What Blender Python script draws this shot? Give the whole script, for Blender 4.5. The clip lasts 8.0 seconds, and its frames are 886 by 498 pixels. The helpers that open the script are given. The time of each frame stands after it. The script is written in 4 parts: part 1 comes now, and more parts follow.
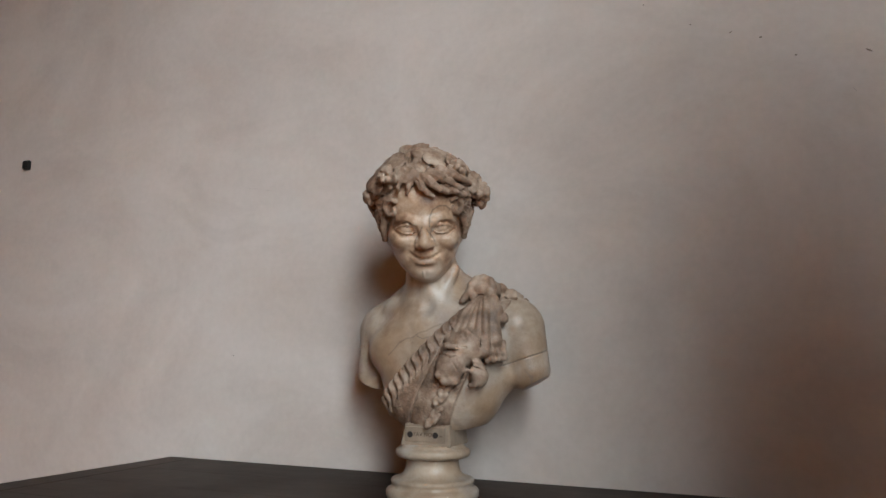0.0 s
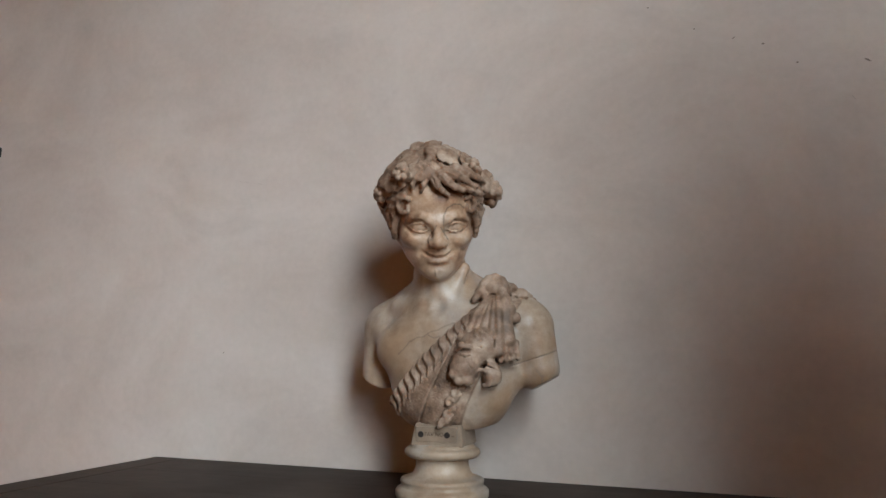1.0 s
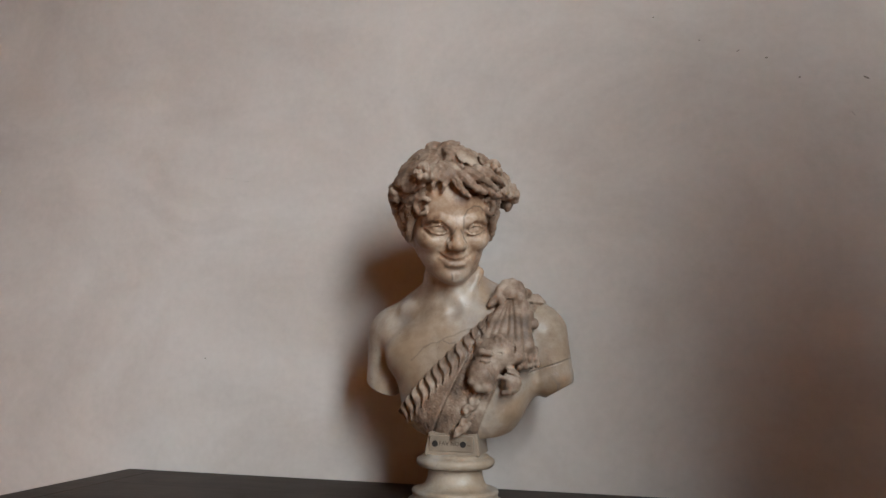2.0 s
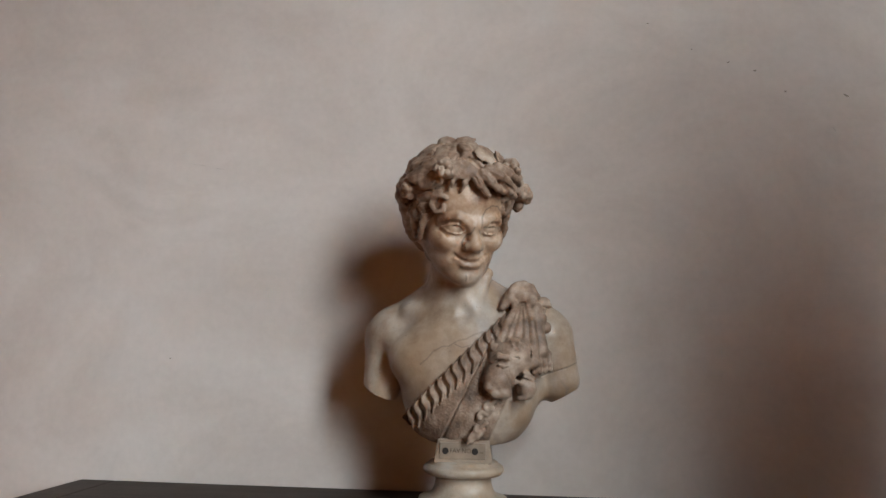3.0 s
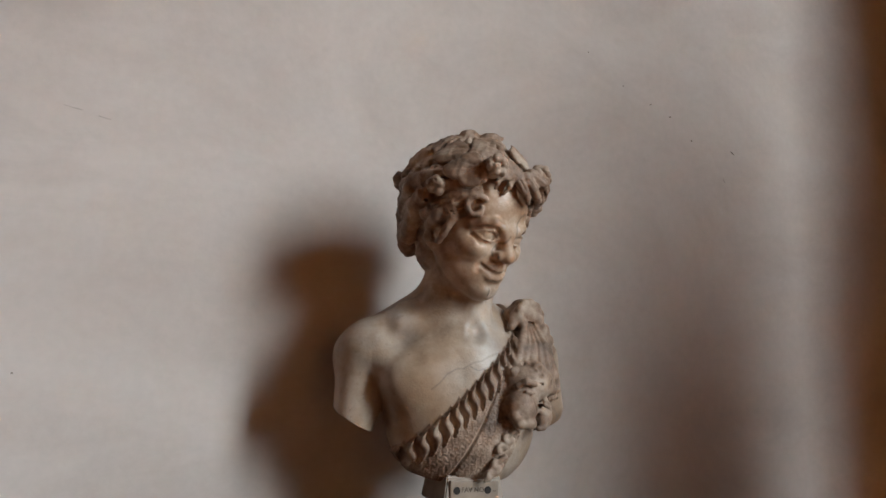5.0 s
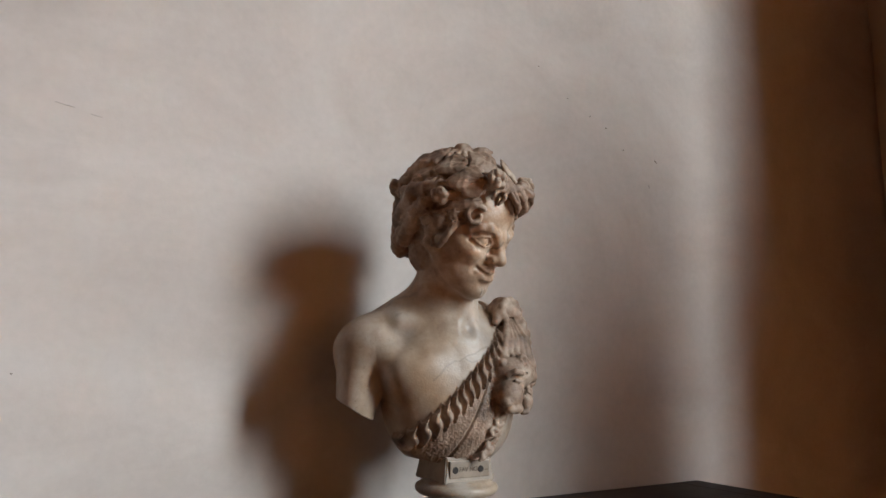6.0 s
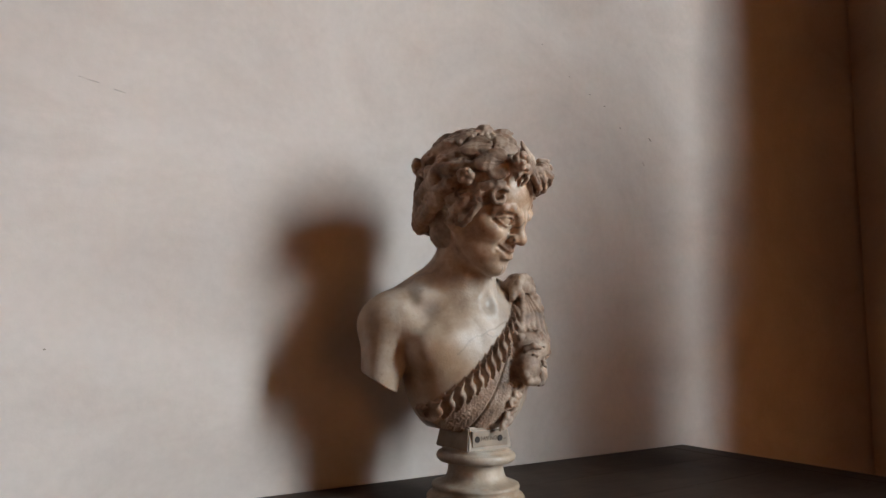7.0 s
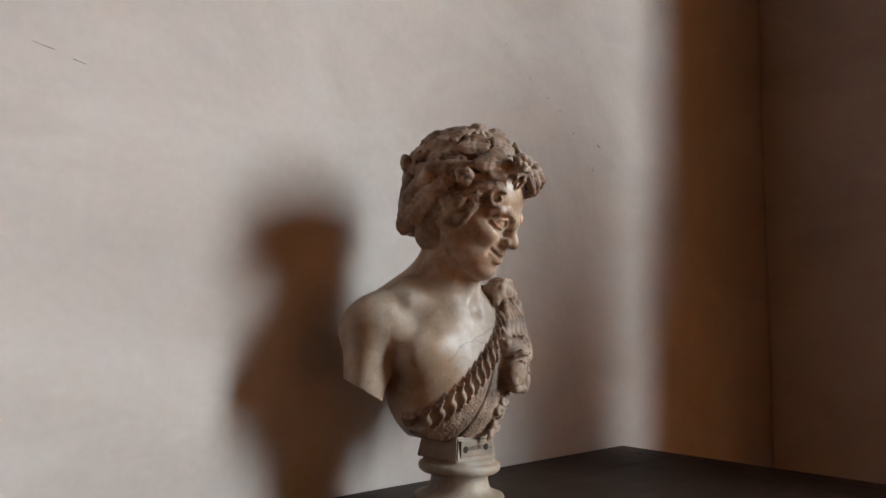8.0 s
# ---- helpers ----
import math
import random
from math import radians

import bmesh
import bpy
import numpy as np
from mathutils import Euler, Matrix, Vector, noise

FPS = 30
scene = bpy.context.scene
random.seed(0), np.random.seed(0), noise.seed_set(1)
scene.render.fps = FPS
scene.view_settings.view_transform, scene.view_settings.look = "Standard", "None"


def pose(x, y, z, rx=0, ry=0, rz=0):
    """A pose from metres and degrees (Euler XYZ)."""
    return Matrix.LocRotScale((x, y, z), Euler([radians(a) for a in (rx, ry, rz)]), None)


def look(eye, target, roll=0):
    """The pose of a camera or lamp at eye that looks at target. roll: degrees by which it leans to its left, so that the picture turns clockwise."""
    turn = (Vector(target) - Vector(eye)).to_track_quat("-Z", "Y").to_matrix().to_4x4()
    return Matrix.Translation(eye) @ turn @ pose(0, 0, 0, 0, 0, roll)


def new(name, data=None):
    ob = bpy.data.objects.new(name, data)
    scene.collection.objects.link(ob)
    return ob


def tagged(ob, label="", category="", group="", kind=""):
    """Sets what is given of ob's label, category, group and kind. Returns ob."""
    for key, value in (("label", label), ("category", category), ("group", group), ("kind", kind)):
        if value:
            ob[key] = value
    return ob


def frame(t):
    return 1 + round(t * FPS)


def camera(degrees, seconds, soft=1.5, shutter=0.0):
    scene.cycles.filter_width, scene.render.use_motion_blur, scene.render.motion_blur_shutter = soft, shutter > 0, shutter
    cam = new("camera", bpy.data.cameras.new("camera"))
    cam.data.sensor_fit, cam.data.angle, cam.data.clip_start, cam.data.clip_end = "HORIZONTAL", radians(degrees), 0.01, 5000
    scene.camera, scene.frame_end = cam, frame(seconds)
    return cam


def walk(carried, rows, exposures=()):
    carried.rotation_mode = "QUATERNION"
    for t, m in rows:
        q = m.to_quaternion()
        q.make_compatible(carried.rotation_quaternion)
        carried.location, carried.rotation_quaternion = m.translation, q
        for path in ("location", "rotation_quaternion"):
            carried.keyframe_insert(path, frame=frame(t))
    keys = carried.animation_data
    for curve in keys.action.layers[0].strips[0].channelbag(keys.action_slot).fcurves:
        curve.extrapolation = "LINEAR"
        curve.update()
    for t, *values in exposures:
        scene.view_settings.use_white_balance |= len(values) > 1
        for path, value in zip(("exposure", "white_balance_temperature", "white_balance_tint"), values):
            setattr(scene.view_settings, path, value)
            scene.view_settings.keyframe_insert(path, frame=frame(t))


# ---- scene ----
cam = camera(64.9, 8.0)
PATH = [
    (0, (0.503, -1.432, 1.172), (-0.235, 0.397, 1.502), 0.6),
    (0.5, (0.46, -1.441, 1.177), (-0.242, 0.409, 1.469), 0.6),
    (1, (0.401, -1.46, 1.181), (-0.213, 0.417, 1.495), 0.7),
    (1.5, (0.329, -1.465, 1.172), (-0.192, 0.437, 1.508), 0.8),
    (3, (0.059, -1.447, 1.191), (-0.1, 0.52, 1.517), 1.2),
    (3.5, (-0.077, -1.428, 1.186), (0.001, 0.545, 1.51), 1.0),
    (4, (-0.218, -1.352, 1.205), (0.072, 0.607, 1.487), 0.9),
    (4.5, (-0.299, -1.268, 1.196), (0.169, 0.645, 1.544), 1.3),
    (5.8, (-0.641, -1.187, 1.203), (0.405, 0.479, 1.567), 1.8),
    (6, (-0.652, -1.221, 1.207), (0.396, 0.447, 1.548), 0.9),
    (6.5, (-0.7, -1.257, 1.213), (0.383, 0.405, 1.47), 0.9),
    (7, (-0.757, -1.196, 1.222), (0.391, 0.423, 1.466), 0.9),
    (7.5, (-0.811, -1.113, 1.246), (0.457, 0.412, 1.509), 1.5),
    (8, (-0.857, -1.048, 1.234), (0.541, 0.363, 1.474), 1.4),
]
walk(cam, [(t, look(eye, target, roll)) for t, eye, target, roll in PATH],
     exposures=[(0, 2.3), (3.5, 2.28), (4.5, 2.3), (6.5, 2.6), (8, 2.58)])

# ---------------------------------------------------------------- world, windows' light
world = bpy.data.worlds.new("sky")
scene.world = world
world.use_nodes = True
_wn = world.node_tree
_sky = _wn.nodes.new("ShaderNodeTexSky")
_sky.sky_type = "NISHITA"
_sky.sun_disc = False
_sky.sun_elevation, _sky.sun_rotation = radians(22), radians(50)
_wn.links.new(_sky.outputs["Color"], _wn.nodes["Background"].inputs["Color"])
_wn.nodes["Background"].inputs["Strength"].default_value = 0.05

# daylight that enters by the one window in the east wall
WIN_Y0, WIN_Y1, WIN_Z0, WIN_Z1 = -3.75, -2.45, 1.15, 3.65
ROOM_E, ROOM_W, ROOM_S, ROOM_H = 2.0, -4.2, -5.2, 4.2
_l = bpy.data.lights.new("window_daylight", "AREA")
_l.shape, _l.size, _l.size_y = "RECTANGLE", 1.10, 2.30
_l.spread = radians(88)
_l.energy, _l.color = 12.6, (0.785, 0.91, 0.985)
lamp = new("window_daylight", _l)
_wc = ((ROOM_E + 0.12), (WIN_Y0 + WIN_Y1) / 2, (WIN_Z0 + WIN_Z1) / 2)
lamp.matrix_world = look(_wc, (_wc[0] - 0.46, _wc[1] + 0.82, _wc[2] - 0.47))


_s = bpy.data.lights.new("sun", "SUN")
_s.energy, _s.angle, _s.color = 2.0, radians(0.5), (1.0, 0.90, 0.76)
sun = new("sun", _s)
sun.matrix_world = look((6, -3.8, 8), (6 - 0.95, -3.8 - 0.80, 8 - 0.50))


# ---------------------------------------------------------------- materials
def material(name):
    m = bpy.data.materials.new(name)
    m.use_nodes = True
    return m, m.node_tree, m.node_tree.nodes["Principled BSDF"]


def node(t, kind, **values):
    n = t.nodes.new(kind)
    for key, value in values.items():
        n.inputs[key].default_value = value
    return n


def noise_of(t, scale, detail=5.0, rough=0.55, stretch=None, distort=0.0):
    """A noise texture in object space, in metres."""
    co = t.nodes.new("ShaderNodeTexCoord")
    n = node(t, "ShaderNodeTexNoise", Scale=scale, Detail=detail, Roughness=rough, Distortion=distort)
    if stretch:
        mp = t.nodes.new("ShaderNodeMapping")
        mp.inputs["Scale"].default_value = stretch
        t.links.new(co.outputs["Object"], mp.inputs["Vector"])
        t.links.new(mp.outputs["Vector"], n.inputs["Vector"])
    else:
        t.links.new(co.outputs["Object"], n.inputs["Vector"])
    return n.outputs["Fac"]


def ramp(t, fac, *stops):
    r = t.nodes.new("ShaderNodeValToRGB")
    e = r.color_ramp.elements
    while len(e) < len(stops):
        e.new(0.5)
    for el, (p, c) in zip(e, stops):
        el.position = p
        el.color = (*c, 1) if len(c) == 3 else c
    t.links.new(fac, r.inputs["Fac"])
    return r.outputs["Color"]


def mix(t, fac, a, b, mode="MIX"):
    n = t.nodes.new("ShaderNodeMix")
    n.data_type, n.blend_type = "RGBA", mode
    for sock, v in ((n.inputs[0], fac), (n.inputs[6], a), (n.inputs[7], b)):
        if isinstance(v, bpy.types.NodeSocket):
            t.links.new(v, sock)
        else:
            sock.default_value = v if isinstance(v, float) else (*v, 1)
    return n.outputs[2]


def calc(t, op, a, b=0.0):
    n = t.nodes.new("ShaderNodeMath")
    n.operation = op
    for sock, v in zip(n.inputs, (a, b)):
        if isinstance(v, bpy.types.NodeSocket):
            t.links.new(v, sock)
        else:
            sock.default_value = v
    return n.outputs[0]


def bump(t, bsdf, height, strength, distance):
    b = node(t, "ShaderNodeBump", Strength=strength, Distance=distance)
    t.links.new(height, b.inputs["Height"])
    t.links.new(b.outputs["Normal"], bsdf.inputs["Normal"])


def plaster(name, base, dark, pale):
    """Old limewashed plaster: cloudy tone, brush drag, faint stains, uneven trowelled face."""
    m, t, b = material(name)
    cloud = noise_of(t, 2.2, 7, 0.62, (1.0, 1.0, 1.3), 0.5)
    col = ramp(t, cloud, (0.32, dark), (0.52, base), (0.72, pale))
    drag = noise_of(t, 5, 6, 0.65, (0.7, 1, 1.2), 1.2)
    col = mix(t, ramp(t, drag, (0.55, (0, 0, 0)), (0.85, (0.45, 0.45, 0.45))), col, tuple(c * 0.86 for c in dark))
    fine = noise_of(t, 60, 4)
    col = mix(t, 0.16, col, ramp(t, fine, (0.3, tuple(c * 0.8 for c in base)), (0.7, pale)))
    t.links.new(col, b.inputs["Base Color"])
    b.inputs["Roughness"].default_value = 0.88
    b.inputs["Specular IOR Level"].default_value = 0.25
    h = calc(t, "ADD", calc(t, "MULTIPLY", noise_of(t, 3.2, 3), 1.0), calc(t, "MULTIPLY", noise_of(t, 55, 5, 0.7), 0.06))
    bump(t, b, h, 0.35, 0.02)
    return m


def wood(name, dark, light, rough, spec=0.4):
    m, t, b = material(name)
    grain = noise_of(t, 9, 8, 0.65, (0.6, 9, 9), 0.4)
    patch = noise_of(t, 4, 5, 0.6)
    col = ramp(t, grain, (0.3, dark), (0.7, light))
    col = mix(t, ramp(t, patch, (0.35, (0, 0, 0)), (0.7, (0.6, 0.6, 0.6))), col, tuple(c * 0.6 for c in dark))
    t.links.new(col, b.inputs["Base Color"])
    t.links.new(calc(t, "ADD", calc(t, "MULTIPLY", patch, 0.3), rough - 0.15), b.inputs["Roughness"])
    b.inputs["Specular IOR Level"].default_value = spec
    bump(t, b, grain, 0.25, 0.002)
    return m


def marble(name, carved):
    """Aged statuary marble: cream to grey polished skin, browner and rougher where it is carved deep; grey veins."""
    m, t, b = material(name)
    cloud = noise_of(t, 13, 7, 0.65)
    skin = ramp(t, cloud, (0.34, (0.24, 0.165, 0.115)), (0.5, (0.41, 0.32, 0.24)), (0.68, (0.57, 0.48, 0.39)))
    honey = noise_of(t, 5, 5, 0.55)
    skin = mix(t, ramp(t, honey, (0.44, (0, 0, 0)), (0.64, (0.8, 0.8, 0.8))), skin, (0.34, 0.215, 0.125))
    grey = noise_of(t, 7, 5, 0.6, (1.3, 1.0, 0.8))
    skin = mix(t, ramp(t, grey, (0.52, (0, 0, 0)), (0.7, (0.6, 0.6, 0.6))), skin, (0.44, 0.43, 0.42))
    vein = t.nodes.new("ShaderNodeTexWave")
    vein.wave_type, vein.bands_direction = "BANDS", "DIAGONAL"
    co = t.nodes.new("ShaderNodeTexCoord")
    t.links.new(co.outputs["Object"], vein.inputs["Vector"])
    for key, value in (("Scale", 1.7), ("Distortion", 14.0), ("Detail", 5.0), ("Detail Scale", 1.6)):
        vein.inputs[key].default_value = value
    line = ramp(t, vein.outputs["Fac"], (0.0, (0.55, 0.55, 0.55)), (0.012, (0, 0, 0)))
    patchy = ramp(t, noise_of(t, 7, 3), (0.5, (0, 0, 0)), (0.62, (1, 1, 1)))
    skin = mix(t, mix(t, 1.0, line, patchy, "MULTIPLY"), skin, (0.17, 0.15, 0.14))
    pits = ramp(t, noise_of(t, 110, 4, 0.65), (0.60, (0, 0, 0)), (0.74, (0.6, 0.6, 0.6)))
    skin = mix(t, pits, skin, (0.20, 0.14, 0.10))
    rough = noise_of(t, 40, 5, 0.6)
    if carved:
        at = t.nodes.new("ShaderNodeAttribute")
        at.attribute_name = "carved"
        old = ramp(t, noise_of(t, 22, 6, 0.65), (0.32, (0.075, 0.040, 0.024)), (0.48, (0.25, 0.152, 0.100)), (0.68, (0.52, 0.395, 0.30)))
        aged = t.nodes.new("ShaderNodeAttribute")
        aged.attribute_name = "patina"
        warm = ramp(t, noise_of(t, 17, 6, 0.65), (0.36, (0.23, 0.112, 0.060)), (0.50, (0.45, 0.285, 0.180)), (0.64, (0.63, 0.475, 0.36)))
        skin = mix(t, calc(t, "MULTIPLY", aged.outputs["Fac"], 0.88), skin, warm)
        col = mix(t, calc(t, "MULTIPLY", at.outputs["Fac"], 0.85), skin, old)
        seam = t.nodes.new("ShaderNodeAttribute")
        seam.attribute_name = "joint"
        col = mix(t, calc(t, "MULTIPLY", seam.outputs["Fac"], 0.6), col, (0.06, 0.045, 0.035))
        r = calc(t, "ADD", calc(t, "MULTIPLY", at.outputs["Fac"], 0.20), calc(t, "ADD", calc(t, "MULTIPLY", rough, 0.30), 0.24))
    else:
        col, r = skin, calc(t, "ADD", calc(t, "MULTIPLY", rough, 0.25), 0.33)
    t.links.new(col, b.inputs["Base Color"])
    t.links.new(r, b.inputs["Roughness"])
    b.inputs["Specular IOR Level"].default_value = 0.45
    h = calc(t, "ADD", rough, calc(t, "MULTIPLY", noise_of(t, 300, 3), 0.4))
    bump(t, b, h, 0.5, 0.0016)
    return m


def plain(name, color, rough=0.6, metal=0.0, scale=80):
    m, t, b = material(name)
    col = ramp(t, noise_of(t, scale, 4), (0.3, tuple(c * 0.75 for c in color)), (0.7, tuple(min(1, c * 1.2) for c in color)))
    t.links.new(col, b.inputs["Base Color"])
    b.inputs["Roughness"].default_value, b.inputs["Metallic"].default_value = rough, metal
    return m


M_WALL = plaster("grey_limewash", (0.62, 0.535, 0.482), (0.53, 0.445, 0.395), (0.69, 0.61, 0.56))
M_OCHRE = plaster("ochre_limewash", (0.57, 0.28, 0.095), (0.50, 0.235, 0.075), (0.62, 0.325, 0.125))
M_EAST = plaster("shaded_limewash", (0.62, 0.53, 0.48), (0.53, 0.44, 0.39), (0.69, 0.60, 0.55))
M_CEIL = wood("ceiling_wood", (0.05, 0.026, 0.014), (0.11, 0.06, 0.03), 0.7)
M_TABLE = wood("dark_walnut", (0.026, 0.014, 0.0095), (0.062, 0.035, 0.023), 0.58, 0.28)
M_FRAME = wood("window_wood", (0.10, 0.06, 0.035), (0.20, 0.12, 0.07), 0.55)
M_BUST = marble("aged_marble", True)
M_SOCLE = marble("pale_marble", False)
# Brownish marble, with the bust's shade over block and plate mixed into the colour.
M_PLATE = plain("shade_toned_marble", (0.29, 0.215, 0.155), 0.5, 0.0, 35)
M_BLACK = plain("black_plastic", (0.012, 0.011, 0.011), 0.45)
M_HOLE = plain("dark_lead", (0.02, 0.013, 0.010), 0.8)
M_INK = plain("faded_ink", (0.10, 0.065, 0.045), 0.8)
M_MARK = plain("wall_scuff", (0.27, 0.22, 0.185), 0.9)
M_SMEAR = plain("wall_crack", (0.55, 0.472, 0.42), 0.9)


def terracotta():
    m, t, b = material("terracotta")
    info = t.nodes.new("ShaderNodeObjectInfo")
    col = ramp(t, info.outputs["Random"], (0.0, (0.42, 0.150, 0.055)), (1.0, (0.50, 0.190, 0.070)))
    col = mix(t, 0.35, col, ramp(t, noise_of(t, 12, 5), (0.3, (0.25, 0.085, 0.035)), (0.7, (0.5, 0.21, 0.10))))
    t.links.new(col, b.inputs["Base Color"])
    b.inputs["Roughness"].default_value = 0.6
    return m


M_TILE = terracotta()
M_GROUT = plain("grout", (0.25, 0.19, 0.14), 0.9)

m_glass, _t, _b = material("window_glass")
_b.inputs["Base Color"].default_value = (1, 1, 1, 1)
_b.inputs["Roughness"].default_value = 0.02
_b.inputs["Transmission Weight"].default_value = 1.0


# ---------------------------------------------------------------- mesh helpers
def part(name, bm, mat, parent=None, label=""):
    me = bpy.data.meshes.new(name)
    bm.to_mesh(me)
    bm.free()
    me.materials.append(mat)
    ob = new(name, me)
    if parent:
        ob.parent = parent
        ob.matrix_parent_inverse = parent.matrix_world.inverted()
    return tagged(ob, label) if label else ob


def smooth(ob):
    for p in ob.data.polygons:
        p.use_smooth = True
    return ob


def box(x0, x1, y0, y1, z0, z1, bevel=0.0, segments=2):
    bm = bmesh.new()
    bmesh.ops.create_cube(bm, size=1, matrix=Matrix.Translation(((x0 + x1) / 2, (y0 + y1) / 2, (z0 + z1) / 2)) @ Matrix.Diagonal((x1 - x0, y1 - y0, z1 - z0, 1)))
    if bevel:
        bmesh.ops.bevel(bm, geom=bm.edges[:], offset=bevel, segments=segments, affect="EDGES", profile=0.6)
    return bm


def lathe(profile, x, y, steps=96, power=2.0):
    """A turned form round the vertical through (x, y); power over 2 squares it."""
    bm = bmesh.new()
    rings = []
    for r, z in profile:
        ring = []
        for i in range(steps):
            a = 2 * math.pi * i / steps
            c, s = math.cos(a), math.sin(a)
            k = r / (abs(c) ** power + abs(s) ** power) ** (1 / power)
            ring.append(bm.verts.new((x + k * c, y + k * s, z)))
        rings.append(ring)
    for a, b in zip(rings, rings[1:]):
        for i in range(steps):
            bm.faces.new((a[i], a[(i + 1) % steps], b[(i + 1) % steps], b[i]))
    bm.faces.new(rings[0][::-1])
    bm.faces.new(rings[-1])
    return bm


def setting(ob, label, category):
    return tagged(ob, label, category, kind="structure")


# ---------------------------------------------------------------- the room
def wavy_wall():
    """The north wall: a trowelled face that is nowhere quite flat."""
    bm = bmesh.new()
    nx, nz = 124, 84
    x0, x1 = ROOM_W, ROOM_E
    grid = [[bm.verts.new((x0 + (x1 - x0) * i / nx, 0, ROOM_H * j / nz)) for i in range(nx + 1)] for j in range(nz + 1)]
    for row in grid:
        for v in row:
            v.co.y = 0.006 * noise.noise((v.co.x * 1.3, 5.0, v.co.z * 1.3)) + 0.003 * noise.noise((v.co.x * 4, 9.0, v.co.z * 4))
    for j in range(nz):
        for i in range(nx):
            bm.faces.new((grid[j][i], grid[j][i + 1], grid[j + 1][i + 1], grid[j + 1][i]))
    back = [bm.verts.new(c) for c in ((x0, 0.35, 0), (x1, 0.35, 0), (x1, 0.35, ROOM_H), (x0, 0.35, ROOM_H))]
    bm.faces.new(back[::-1])
    edges = ([r[0] for r in grid], [r[-1] for r in grid], grid[0], grid[-1])
    for line, (a, b) in zip(edges, ((0, 3), (1, 2), (0, 1), (3, 2))):
        bm.faces.new([*line, back[b], back[a]])
    bmesh.ops.recalc_face_normals(bm, faces=bm.faces[:])
    return bm


wall_n = setting(smooth(part("wall_north", wavy_wall(), M_WALL)), "grey limewashed plaster wall, cloudy with faint stains", "wall")
setting(part("wall_south", box(ROOM_W, ROOM_E, ROOM_S - 0.3, ROOM_S, 0, ROOM_H), M_OCHRE), "warm ochre limewashed plaster wall", "wall")
setting(part("wall_west", box(ROOM_W - 0.3, ROOM_W, ROOM_S - 0.3, 0.35, 0, ROOM_H), M_OCHRE), "warm ochre limewashed plaster wall", "wall")
setting(part("floor", box(ROOM_W - 0.3, ROOM_E + 0.45, ROOM_S - 0.3, 0.35, -0.3, 0), M_TILE), "worn terracotta floor", "floor")
setting(part("ceiling", box(ROOM_W - 0.3, ROOM_E + 0.45, ROOM_S - 0.3, 0.35, ROOM_H, ROOM_H + 0.3), M_CEIL), "dark wooden ceiling", "ceiling")


def east_wall():
    """Four blocks round the window's opening, joined."""
    bm = bmesh.new()
    x0, x1 = ROOM_E, ROOM_E + 0.45
    for y0, y1, z0, z1 in ((WIN_Y1, 0.35, 0, ROOM_H), (ROOM_S - 0.3, WIN_Y0, 0, ROOM_H), (WIN_Y0, WIN_Y1, 0, WIN_Z0), (WIN_Y0, WIN_Y1, WIN_Z1, ROOM_H)):
        b2 = box(x0, x1, y0, y1, z0, z1)
        me = bpy.data.meshes.new("tmp")
        b2.to_mesh(me)
        b2.free()
        bm.from_mesh(me)
        bpy.data.meshes.remove(me)
    return bm


setting(part("wall_east", east_wall(), M_EAST), "shaded brownish plaster wall beside the table", "wall")
# Added slab, out of view: keeps window light off the north wall's right end.
setting(part("wall_pier", box(1.35, ROOM_E, -0.92, -0.80, 0.0, 2.90, 0.01), M_OCHRE), "plain plastered slab on the floor, added out of view to shade the wall's right end", "pier")

window = setting(new("window_1"), "tall casement window in a deep plastered opening", "window")
window.location = (ROOM_E + 0.3, (WIN_Y0 + WIN_Y1) / 2, WIN_Z0)
bpy.context.view_layer.update()
_x0, _x1 = ROOM_E + 0.26, ROOM_E + 0.32
_my = (WIN_Y0 + WIN_Y1) / 2
for y0, y1, z0, z1 in ((WIN_Y0, WIN_Y0 + 0.06, WIN_Z0, WIN_Z1), (WIN_Y1 - 0.06, WIN_Y1, WIN_Z0, WIN_Z1), (_my - 0.03, _my + 0.03, WIN_Z0, WIN_Z1),
                       (WIN_Y0 + 0.06, WIN_Y1 - 0.06, WIN_Z0, WIN_Z0 + 0.06), (WIN_Y0 + 0.06, WIN_Y1 - 0.06, WIN_Z1 - 0.06, WIN_Z1)):
    part("window_frame", box(_x0, _x1, y0, y1, z0, z1, 0.006), M_FRAME, window)
for y0, y1 in ((WIN_Y0 + 0.06, _my - 0.03), (_my + 0.03, WIN_Y1 - 0.06)):
    pane = part("pane", box(_x0 + 0.025, _x0 + 0.03, y0, y1, WIN_Z0 + 0.06, WIN_Z1 - 0.06), m_glass, window)
    pane.visible_shadow = False


# unseen upright added by the slab, between window and north wall, to shade it
shade_form = lathe([(0.24, 0), (0.24, 0.10), (0.22, 0.12), (0.190, 0.14), (0.190, 1.0), (0.205, 1.58), (0.225, 1.72), (0.225, 1.88), (0.18, 1.96), (0.15, 2.00), (0.165, 2.07), (0.185, 2.18), (0.17, 2.32), (0.10, 2.42)], 1.285, -1.58, 40, 2.6)
tagged(smooth(part("stone_herm", shade_form, M_SOCLE)), "plain pale stone figure shape added out of view on the floor to shade the north wall", "statue")


# ---------------------------------------------------------------- the table
TOP = 0.941
T_X0, T_X1, T_Y0, T_Y1 = -0.797, 0.876, -0.68, -0.012


def tabletop_board(y0, y1):
    bm = box(T_X0 + 0.075, T_X1 - 0.075, y0, y1, TOP - 0.036, TOP, 0.0004, 1)
    return bm


